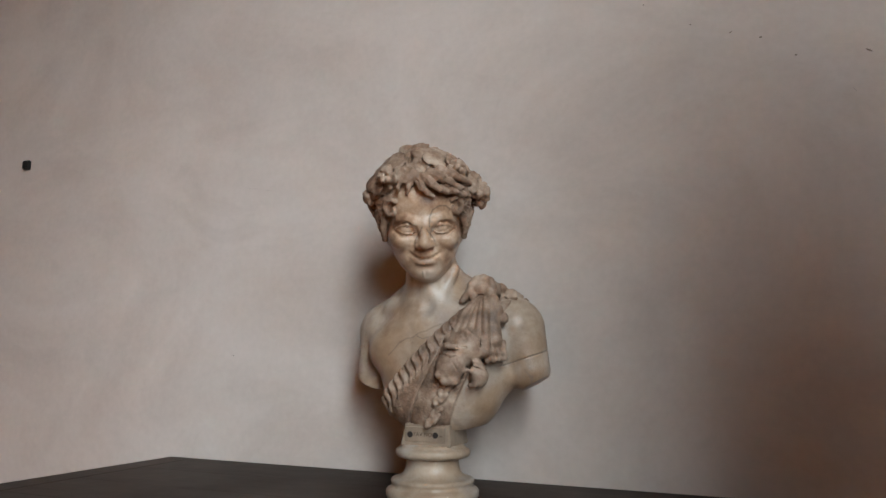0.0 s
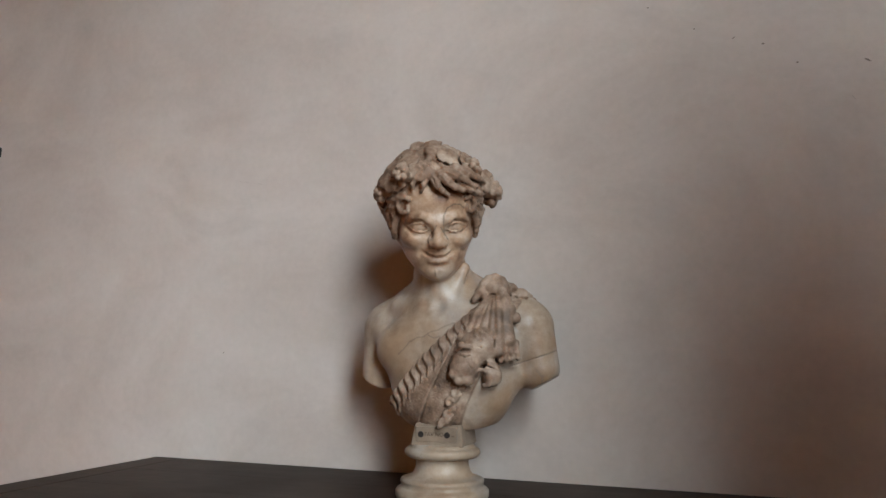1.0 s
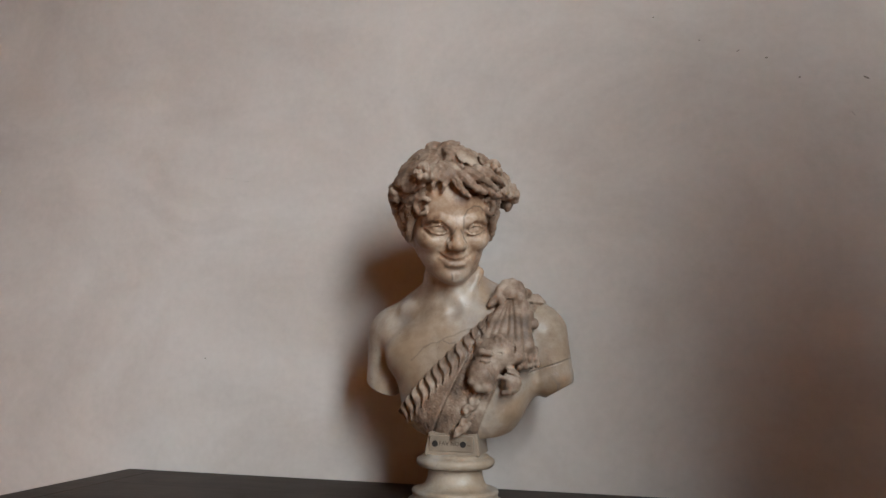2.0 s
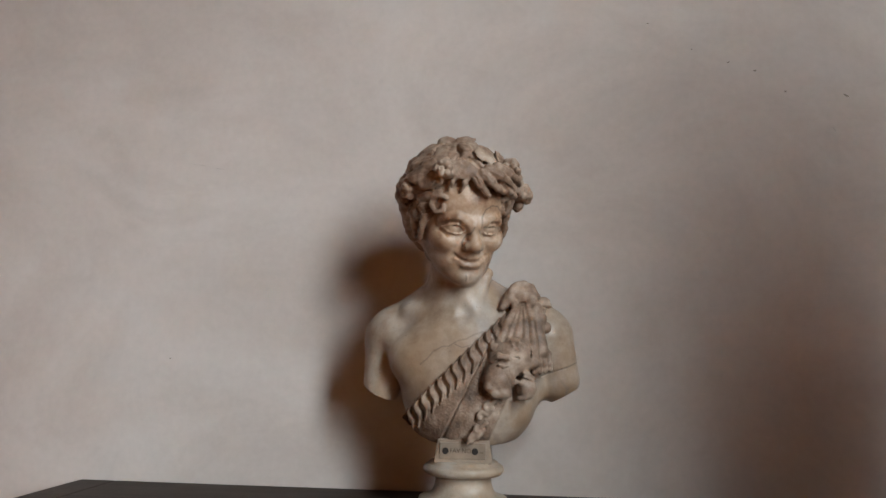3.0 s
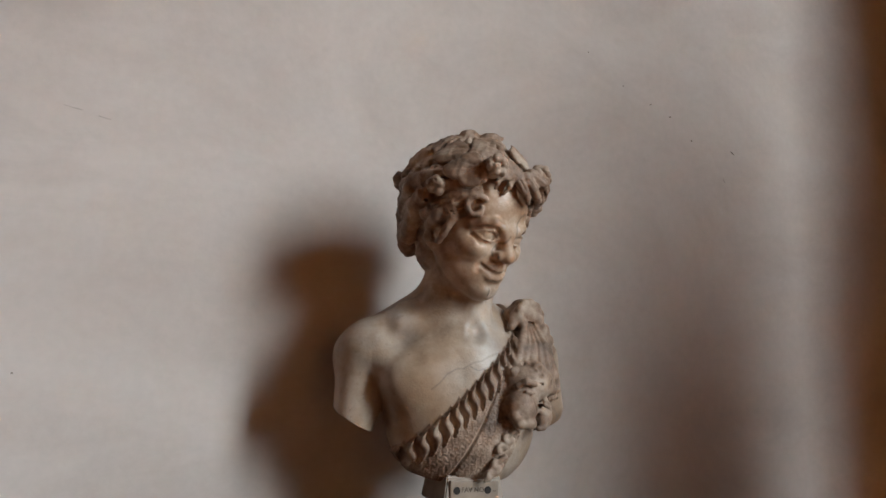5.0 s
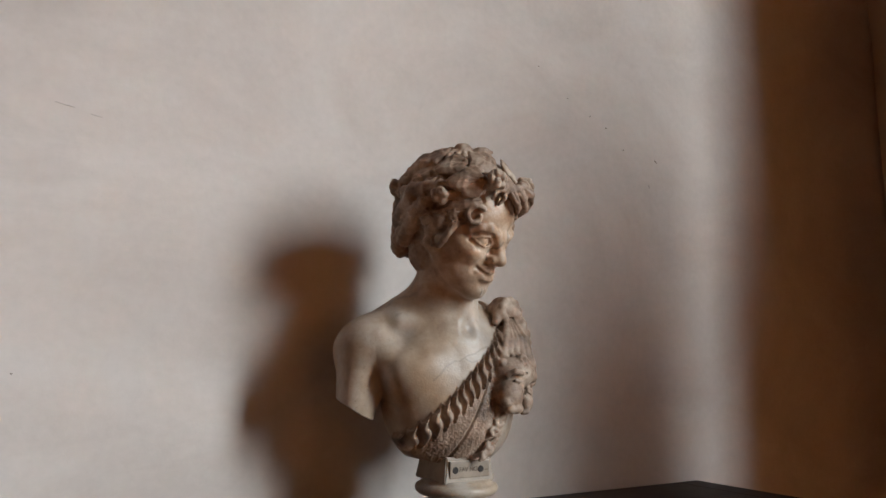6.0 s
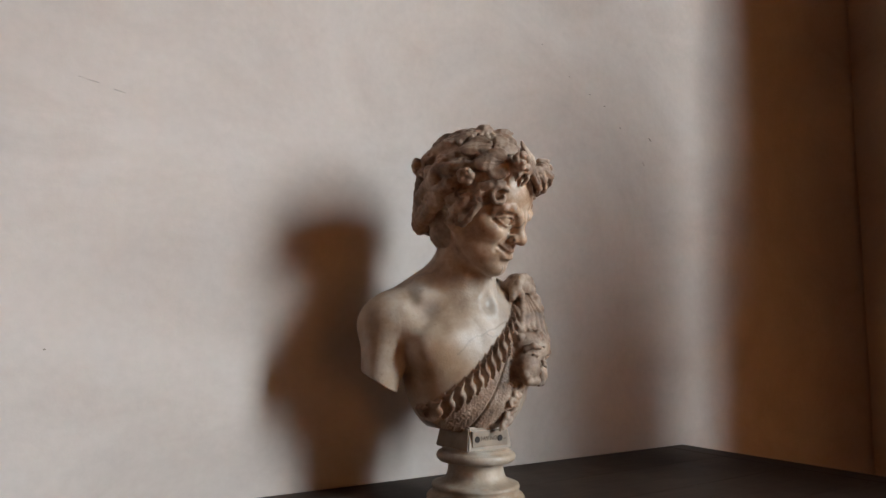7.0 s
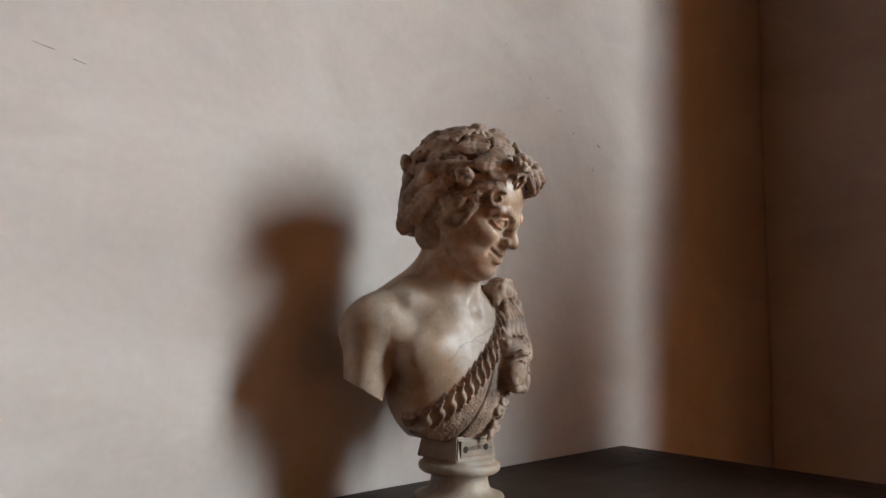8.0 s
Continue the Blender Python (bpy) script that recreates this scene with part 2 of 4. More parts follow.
table = tagged(new("side_table"), "long dark walnut side table against the plaster wall", "table")
table.location = ((T_X0 + T_X1) / 2, (T_Y0 + T_Y1) / 2, 0)
bpy.context.view_layer.update()
_w = (T_Y1 - T_Y0) / 4
for i in range(4):
    part("top_board", tabletop_board(T_Y0 + i * _w + (0.0002 if i else 0), T_Y0 + (i + 1) * _w - 0.0002), M_TABLE, table)
for x0, x1 in ((T_X0, T_X0 + 0.0745), (T_X1 - 0.0745, T_X1)):
    part("end_board", box(x0, x1, T_Y0, T_Y1, TOP - 0.037, TOP + 0.0006, 0.003), M_TABLE, table)
part("apron", box(T_X0 + 0.06, T_X1 - 0.06, T_Y0 + 0.05, T_Y0 + 0.075, TOP - 0.19, TOP - 0.038, 0.003), M_TABLE, table)
part("apron", box(T_X0 + 0.06, T_X1 - 0.06, T_Y1 - 0.06, T_Y1 - 0.035, TOP - 0.19, TOP - 0.038, 0.003), M_TABLE, table)
for x in (T_X0 + 0.06, T_X1 - 0.085):
    part("end_apron", box(x, x + 0.025, T_Y0 + 0.075, T_Y1 - 0.06, TOP - 0.19, TOP - 0.038, 0.003), M_TABLE, table)
LEG = [(0.045, 0), (0.05, 0.03), (0.045, 0.07), (0.028, 0.09), (0.026, 0.12), (0.04, 0.3), (0.034, 0.55), (0.024, 0.66), (0.04, 0.69), (0.042, TOP - 0.192)]
for x in (T_X0 + 0.11, T_X1 - 0.11):
    for y in (T_Y0 + 0.1, T_Y1 - 0.1):
        smooth(part("leg", lathe(LEG, x, y, 24), M_TABLE, table))


# ---------------------------------------------------------------- the socle
SX, SY = 0.003, -0.231
socle = tagged(new("socle"), "round moulded pale marble socle with an inscribed block", "pedestal")
socle.location = (SX, SY, TOP)
bpy.context.view_layer.update()
Z = 0.946
FOOT = [(0.070, 0), (0.0815, 0.0008), (0.0830, 0.0040), (0.0832, 0.0120), (0.0805, 0.0160), (0.0750, 0.0185), (0.0735, 0.0200), (0.0733, 0.0255), (0.0745, 0.0270), (0.0748, 0.0295), (0.0735, 0.0325), (0.0680, 0.0345),
        (0.0600, 0.0365), (0.0540, 0.0400), (0.0500, 0.0460), (0.0476, 0.0540), (0.0468, 0.0620), (0.0478, 0.0690)]
smooth(part("base", lathe([(r, TOP + h) for r, h in FOOT], SX, SY), M_SOCLE, socle))
smooth(part("collar", lathe([(0.047, Z + 0.064), (0.062, Z + 0.0645), (0.0665, Z + 0.068), (0.068, Z + 0.073), (0.0665, Z + 0.078), (0.062, Z + 0.081), (0.059, Z + 0.0815), (0.058, Z + 0.084), (0.054, Z + 0.087)], SX, SY, 96), M_SOCLE, socle))
BX0, BX1, BY0, BY1, BZ0, BZ1 = -0.038, 0.046, -0.264, -0.182, Z + 0.085, Z + 0.124


def block():
    bm = box(BX0, BX1, BY0, BY1, BZ0, BZ1)
    for v in bm.verts:
        if v.co.z < (BZ0 + BZ1) / 2:
            v.co.x += 0.006 * (1 if v.co.x > SX else -1)
            v.co.y += 0.006 * (1 if v.co.y > SY else -1)
    bmesh.ops.bevel(bm, geom=bm.edges[:], offset=0.002, segments=2, affect="EDGES")
    return bm


part("block", block(), M_PLATE, socle, "brownish marble block, darkened for the bust's shade")
plq = part("plaque", box(-0.035, 0.041, -0.2705, -0.258, Z + 0.0925, Z + 0.1185, 0.0016), M_PLATE, socle, "grey-brown marble name plate, darkened for the bust's shade, with dark letters")
for hx in (-0.0252, 0.0232):
    bm = bmesh.new()
    bmesh.ops.create_cone(bm, cap_ends=True, segments=20, radius1=0.0056, radius2=0.0050, depth=0.002, matrix=Matrix.Translation((hx, -0.2705, Z + 0.105)) @ Matrix.Rotation(radians(90), 4, "X"))
    part("bolt_hole", bm, M_HOLE, plq, "dark lead-filled hole")


def letters(text, size, x, y, z, parent):
    cu = bpy.data.curves.new("letters", "FONT")
    cu.body, cu.size, cu.extrude, cu.align_x, cu.align_y = text, size, 0.0003, "CENTER", "CENTER"
    tmp = new("letters", cu)
    tmp.matrix_world = pose(x, y, z, 90, 0, 0)
    bpy.context.view_layer.update()
    me = bpy.data.meshes.new_from_object(tmp.evaluated_get(bpy.context.evaluated_depsgraph_get()))
    me.transform(tmp.matrix_world)
    bpy.data.objects.remove(tmp)
    bpy.data.curves.remove(cu)
    bm = bmesh.new()
    bm.from_mesh(me)
    return part("lettering", bm, M_INK, parent, "faded painted capitals")


letters("FAV NO", 0.0098, -0.0005, -0.2707, Z + 0.1055, plq)
part("mark", box(0.0310, 0.0365, -0.2710, -0.2703, Z + 0.1030, Z + 0.1042), M_INK, plq)


# ---------------------------------------------------------------- the bust: one body grown from soft blended solids
STEP = 0.0015
LOW, HIGH = np.array([-0.212, -0.408, 1.046]), np.array([0.226, -0.075, 1.618])
AX = [np.arange(LOW[i], HIGH[i], STEP, dtype=np.float32) for i in range(3)]
SHAPE = tuple(len(a) for a in AX)
skin = np.full(SHAPE, 0.06, np.float32)
carved = np.full(SHAPE, 0.06, np.float32)

# the head looks to its left and down
_az, _bow, _lean = radians(24), radians(-20), radians(3)
_f = Vector((math.sin(_az) * math.cos(_bow), -math.cos(_az) * math.cos(_bow), math.sin(_bow)))
_r0 = Vector((math.cos(_az), math.sin(_az), 0.0))
_u0 = -_r0.cross(_f)
_r = _r0 * math.cos(_lean) + _u0 * math.sin(_lean)
_u = _u0 * math.cos(_lean) - _r0 * math.sin(_lean)
HEAD_O = Vector((-0.0114, -0.2540, 1.4427))
HEAD = np.array([list(_r), list(-_f), list(_u)], np.float32)


def head(p):
    """A head point (right, back, up from the eyes' middle axis) in the world."""
    return np.array(HEAD_O) + HEAD.T @ np.array(p, float)


def near(lo, hi, pad):
    sl = []
    for i in range(3):
        a, b = int((lo[i] - pad - LOW[i]) / STEP), int((hi[i] + pad - LOW[i]) / STEP) + 2
        a, b = max(0, a), min(SHAPE[i], b)
        if b - a < 2:
            return None, None
        sl.append(slice(a, b))
    return tuple(sl), (AX[0][sl[0]][:, None, None], AX[1][sl[1]][None, :, None], AX[2][sl[2]][None, None, :])


def blend(field, sl, d, k):
    f = field[sl]
    h = np.clip(0.5 + 0.5 * (f - d) / k, 0, 1)
    field[sl] = f + (d - f) * h - k * h * (1 - h)


def cut(field, sl, d, k):
    f = field[sl]
    h = np.clip(0.5 - 0.5 * (f + d) / k, 0, 1)
    field[sl] = f + (-d - f) * h + k * h * (1 - h)


def turn_of(axes):
    return np.eye(3, dtype=np.float32) if axes is None else np.array(axes, np.float32)


def blob(field, c, r, k=0.008, axes=None, op=blend, ripple=None):
    """An ellipsoid; axes: rows of its own right, back and up."""
    A = turn_of(axes)
    R = max(r)
    sl, g = near(np.array(c) - R, np.array(c) + R, k + 0.006)
    if sl is None:
        return
    x, y, z = g[0] - np.float32(c[0]), g[1] - np.float32(c[1]), g[2] - np.float32(c[2])
    l = [A[i, 0] * x + A[i, 1] * y + A[i, 2] * z for i in range(3)]
    k0 = np.sqrt(sum((l[i] / np.float32(r[i])) ** 2 for i in range(3))) + 1e-6
    k1 = np.sqrt(sum((l[i] / np.float32(r[i] ** 2)) ** 2 for i in range(3))) + 1e-6
    d = k0 * (k0 - 1) / k1
    if ripple:
        d = d + ripple(*l)
    op(field, sl, d.astype(np.float32), k)


def limb(field, a, b, ra, rb, k=0.008, op=blend):
    """A tapered round bar from a to b."""
    a, b = np.array(a, float), np.array(b, float)
    R = max(ra, rb)
    sl, g = near(np.minimum(a, b) - R, np.maximum(a, b) + R, k + 0.006)
    if sl is None:
        return
    n = b - a
    x, y, z = [g[i] - np.float32(a[i]) for i in range(3)]
    t = np.clip((x * n[0] + y * n[1] + z * n[2]) / (n @ n + 1e-12), 0, 1).astype(np.float32)
    d = np.sqrt((x - t * n[0]) ** 2 + (y - t * n[1]) ** 2 + (z - t * n[2]) ** 2) - (ra + (rb - ra) * t)
    op(field, sl, d.astype(np.float32), k)


def rope(field, pts, ra, rb, k=0.004, op=blend, frame_of=None):
    pts = [frame_of(p) if frame_of else p for p in pts]
    n = len(pts) - 1
    for i in range(n):
        limb(field, pts[i], pts[i + 1], ra + (rb - ra) * i / n, ra + (rb - ra) * (i + 1) / n, k, op)


def ring(field, c, radius, tube, right, up, k=0.004, start=0.0, end=6.283, shrink=1.0, steps=10):
    """An open or spiral ring of round bar."""
    c, right, up = np.array(c, float), np.array(right, float), np.array(up, float)
    pts = []
    for i in range(steps + 1):
        a = start + (end - start) * i / steps
        q = radius * (1 + (shrink - 1) * i / steps)
        pts.append(c + q * math.cos(a) * right + q * math.sin(a) * up)
    rope(field, pts, tube, tube * 0.8, k)


rng = random.Random(7)

# torso, shoulders, arms, neck
blob(skin, (0.006, -0.190, 1.195), (0.122, 0.090, 0.136), 0.02)
limb(skin, (-0.125, -0.170, 1.238), (0.135, -0.168, 1.244), 0.046, 0.048, 0.03)
limb(skin, (-0.134, -0.162, 1.238), (-0.156, -0.168, 1.120), 0.049, 0.029, 0.006)
limb(skin, (0.142, -0.165, 1.240), (0.164, -0.168, 1.168), 0.053, 0.041, 0.018)
limb(skin, (-0.022, -0.178, 1.330), (-0.120, -0.160, 1.252), 0.036, 0.044, 0.025)
limb(skin, (0.010, -0.178, 1.325), (0.120, -0.160, 1.256), 0.036, 0.044, 0.025)
blob(skin, (-0.068, -0.226, 1.200), (0.062, 0.046, 0.052), 0.022)
blob(skin, (0.070, -0.226, 1.202), (0.062, 0.046, 0.052), 0.022)
blob(skin, (0.012, -0.200, 1.130), (0.112, 0.083, 0.090), 0.03)
blob(skin, (-0.100, -0.2625, 1.162), (0.004, 0.004, 0.004), 0.005)
blob(skin, (0.096, -0.178, 1.166), (0.046, 0.050, 0.050), 0.02)
limb(skin, (-0.148, -0.150, 1.235), (-0.120, -0.205, 1.232), 0.034, 0.022, 0.02)
limb(skin, (-0.014, -0.240, 1.268), (-0.098, -0.208, 1.283), 0.008, 0.010, 0.022)
limb(skin, (0.016, -0.240, 1.268), (0.098, -0.208, 1.286), 0.008, 0.010, 0.022)
chest = skin.copy()
limb(skin, (-0.014, -0.186, 1.255), (-0.014, -0.214, 1.380), 0.053, 0.047, 0.024)
limb(skin, (0.012, -0.250, 1.268), (0.040, -0.226, 1.350), 0.0080, 0.010, 0.010)
limb(skin, (-0.006, -0.246, 1.268), (-0.052, -0.205, 1.345), 0.007, 0.009, 0.016)
limb(skin, (0.002, -0.238, 1.290), (0.000, -0.252, 1.335), 0.016, 0.014, 0.02)
blob(skin, (0.003, -0.268, 1.278), (0.008, 0.009, 0.010), 0.016, op=cut)
# the arms end in slanted cuts
sl, g = near(LOW, np.array((-0.085, -0.05, 1.24)), 0)
_d = (1.130 - 0.48 * (g[0] + 0.130) + 0.3 * (g[1] + 0.168) - g[2]) * 0.8 - np.clip((g[0] + 0.115) * 2.0, 0, 1)
skin[sl] = np.maximum(skin[sl], _d)

sl, g = near(np.array((0.12, LOW[1], 1.04)), HIGH - (0, 0, 0.3), 0)
skin[sl] = np.maximum(skin[sl], np.where(g[0] > 0.132, (0.49 * (g[0] - 0.206) - 0.87 * (g[2] - 1.157)), -1) + 0 * g[1])
# the mended joint across the upper arm
sl, g = near(np.array((0.13, LOW[1], 1.15)), np.array((0.226, -0.08, 1.22)), 0)
_d = np.abs(g[2] - 1.178 - 0.32 * (g[0] - 0.14) - 0.12 * (g[1] + 0.2)) - 0.0010
skin[sl] += np.where(_d < 0, 0.0014, 0).astype(np.float32)

# skull and face, in the head's own frame
HX = HEAD


def hb(field, c, r, k=0.008, op=blend, ripple=None, both=False):
    for s in ((1, -1) if both else (1,)):
        blob(field, head((c[0] * s, c[1], c[2])), r, k, HX, op, ripple)


def hl(field, a, b, ra, rb, k=0.006, op=blend, both=False):
    for s in ((1, -1) if both else (1,)):
        limb(field, head((a[0] * s, a[1], a[2])), head((b[0] * s, b[1], b[2])), ra, rb, k, op)


def hr(field, pts, ra, rb, k=0.004, op=blend, both=False):
    for s in ((1, -1) if both else (1,)):
        rope(field, [head((p[0] * s, p[1], p[2])) for p in pts], ra, rb, k, op)


hb(skin, (0, 0.014, 0.040), (0.074, 0.088, 0.084), 0.02)
hb(skin, (0, -0.020, -0.014), (0.063, 0.056, 0.076), 0.02)
hb(skin, (0, -0.038, 0.032), (0.060, 0.046, 0.048), 0.02)
hb(skin, (0, -0.032, -0.060), (0.046, 0.043, 0.038), 0.02)
hl(skin, (0.052, -0.004, -0.034), (0.014, -0.056, -0.084), 0.018, 0.014, 0.016, both=True)
hb(skin, (0.034, -0.0585, -0.0290), (0.019, 0.0165, 0.0150), 0.009, both=True)
hb(skin, (0.042, -0.044, -0.024), (0.024, 0.028, 0.022), 0.012, both=True)
hb(skin, (0, -0.054, -0.056), (0.034, 0.025, 0.024), 0.014)
hb(skin, (0, -0.0640, -0.0450), (0.018, 0.0185, 0.0100), 0.008)
hb(skin, (0, -0.060, -0.087), (0.0205, 0.0195, 0.0170), 0.011)
# eyes under frowning brows
hb(skin, (0.033, -0.0915, -0.0050), (0.0185, 0.0160, 0.0105), 0.008, cut, both=True)
hr(skin, [(0.0065, -0.0830, 0.0020), (0.017, -0.0845, 0.0085), (0.031, -0.0790, 0.0140), (0.044, -0.0685, 0.0115), (0.053, -0.0575, 0.0040)], 0.0052, 0.0034, 0.010, both=True)
hl(skin, (0.0045, -0.0895, 0.0150), (0.0040, -0.0905, 0.0030), 0.0014, 0.0018, 0.004, cut, both=True)
hb(skin, (0.0320, -0.0648, -0.0050), (0.0142, 0.0132, 0.0118), 0.0030, both=True)
hr(skin, [(0.0145, -0.0775, -0.0068), (0.022, -0.0795, 0.0000), (0.031, -0.0798, 0.0028), (0.041, -0.0742, 0.0008), (0.050, -0.0648, -0.0048)], 0.0017, 0.0021, 0.0022, both=True)
hr(skin, [(0.0145, -0.0770, -0.0078), (0.023, -0.0778, -0.0128), (0.032, -0.0770, -0.0142), (0.042, -0.0722, -0.0118), (0.050, -0.0642, -0.0056)], 0.0012, 0.0015, 0.0028, both=True)
hr(skin, [(0.0165, -0.0840, 0.0040), (0.029, -0.0835, 0.0074), (0.043, -0.0745, 0.0052), (0.051, -0.0640, -0.0008)], 0.0013, 0.0010, 0.004, cut, both=True)
hr(skin, [(0.0160, -0.0830, -0.0165), (0.029, -0.0830, -0.0208), (0.044, -0.0715, -0.0180), (0.053, -0.0600, -0.0105)], 0.0018, 0.0014, 0.006, cut, both=True)
# the broad nose
hl(skin, (0, -0.0790, 0.0080), (0, -0.0895, -0.0240), 0.0074, 0.0088, 0.012)
hb(skin, (0, -0.0930, -0.0305), (0.0116, 0.0108, 0.0098), 0.008)
hb(skin, (0.0130, -0.0830, -0.0330), (0.0078, 0.0104, 0.0076), 0.006, both=True)
hb(skin, (0.0072, -0.0890, -0.0410), (0.0034, 0.0048, 0.0026), 0.0025, cut, both=True)
hr(skin, [(0.0170, -0.0880, -0.0250), (0.0215, -0.0840, -0.0330), (0.0200, -0.0800, -0.0405)], 0.0012, 0.0010, 0.004, cut, both=True)
hl(skin, (0.0030, -0.0800, -0.0430), (0.0040, -0.0800, -0.0510), 0.0030, 0.0030, 0.005, both=True)
# the laughing mouth
hr(skin, [(-0.026, -0.0670, -0.0500), (-0.014, -0.0765, -0.0545), (-0.005, -0.0800, -0.0540), (0, -0.0795, -0.0550), (0.005, -0.0800, -0.0540), (0.014, -0.0765, -0.0545), (0.026, -0.0670, -0.0500)], 0.0032, 0.0032, 0.004)
hr(skin, [(-0.021, -0.0690, -0.0580), (-0.011, -0.0765, -0.0660), (0, -0.0785, -0.0678), (0.011, -0.0765, -0.0660), (0.021, -0.0690, -0.0580)], 0.0054, 0.0054, 0.004)
hr(skin, [(-0.0270, -0.0705, -0.0505), (-0.0220, -0.0745, -0.0535), (-0.0130, -0.0825, -0.0580), (0, -0.0855, -0.0600), (0.0130, -0.0825, -0.0580), (0.0220, -0.0745, -0.0535), (0.0270, -0.0705, -0.0505)], 0.0025, 0.0025, 0.0030, cut)
hr(skin, [(0.0190, -0.0830, -0.0330), (0.0265, -0.0785, -0.0415), (0.0315, -0.0735, -0.0500), (0.0320, -0.0700, -0.0580)], 0.0036, 0.0012, 0.008, cut, both=True)
hl(skin, (-0.012, -0.0815, -0.0765), (0.012, -0.0815, -0.0765), 0.0036, 0.0036, 0.008, cut)
hl(skin, (0, -0.0805, -0.0840), (0, -0.0790, -0.0930), 0.0012, 0.0012, 0.004, cut)
hl(skin, (0.0045, -0.0800, -0.0860), (0.0040, -0.0790, -0.0920), 0.0008, 0.0008, 0.003, cut)
hb(skin, (0.064, 0.004, -0.022), (0.010, 0.016, 0.024), 0.008, both=True)


# hair: a waved cap, heavy locks behind, locks on the brow and temples
def wave(x, y, z):
    return 0.0028 * np.sin(150 * x + 40 * np.sin(22 * y + 1.0) * 0.12 + 2.2 * np.sin(60 * z)) * np.cos(55 * y + 2 * np.sin(70 * z))


hb(carved, (0, 0.021, 0.048), (0.091, 0.092, 0.080), 0.01, ripple=wave)
hb(carved, (0, 0.048, -0.006), (0.066, 0.052, 0.060), 0.02, ripple=wave)
hb(carved, (0, 0.036, -0.058), (0.048, 0.038, 0.036), 0.014, ripple=wave)
hb(carved, (0.064, 0.004, 0.022), (0.020, 0.038, 0.042), 0.012, ripple=wave, both=True)


def scalp(a, z, off=0.0):
    """A place on the hair at the bearing a (0 in front, to the figure's left with a) and height z."""
    low = min(1.7, max(0.0, (0.03 - z) / 0.07))
    dome = math.sqrt(max(0.05, 1 - (max(0.0, z - 0.03) / 0.102) ** 2))
    rx, ry = (0.092 - 0.030 * low) * dome + off, (0.092 - 0.040 * low) * dome + off
    return (rx * math.sin(a), 0.020 + 0.028 * low - ry * math.cos(a), z)


def tress(a, z, da, dz, r, hook=0.0, n=6):
    """One heavy lock lying on the hair: a swelling S that ends in a rounded curl, with furrows along its ridge."""
    pts = []
    for i in range(n + 1):
        q = i / n
        bend = 0.16 * math.sin(q * 5.0) + hook * q * q
        pts.append(scalp(a + da * q + bend, z - dz * q + 0.010 * math.sin(q * 6), 0.004 * math.sin(q * 3.1) - 0.002))
    for i, (p, q) in enumerate(zip(pts, pts[1:])):
        w = [r * (0.62 + 0.42 * math.sin(math.pi * (0.15 + 0.75 * j / n))) for j in (i, i + 1)]
        hl(carved, p, q, w[0], w[1], 0.0030)
    end = np.array(pts[-1])
    o = end - np.array((0, 0.03, 0.03))
    o /= np.linalg.norm(o)
    hb(carved, tuple(end + o * 0.002), (r * 0.95, r * 0.95, r * 0.85), 0.003)
    hb(carved, tuple(end + o * r * 0.95), (r * 0.22, r * 0.22, r * 0.25), 0.003, cut)
    lift = [np.array(p) + (np.array(p) - np.array((0, 0.03, 0.03))) * (r * 0.90 / 0.1) for p in pts]
    hr(carved, [tuple(p + np.array((0, 0, 0.25 * r))) for p in lift[:-1]], 0.0013, 0.0009, 0.0016, cut)


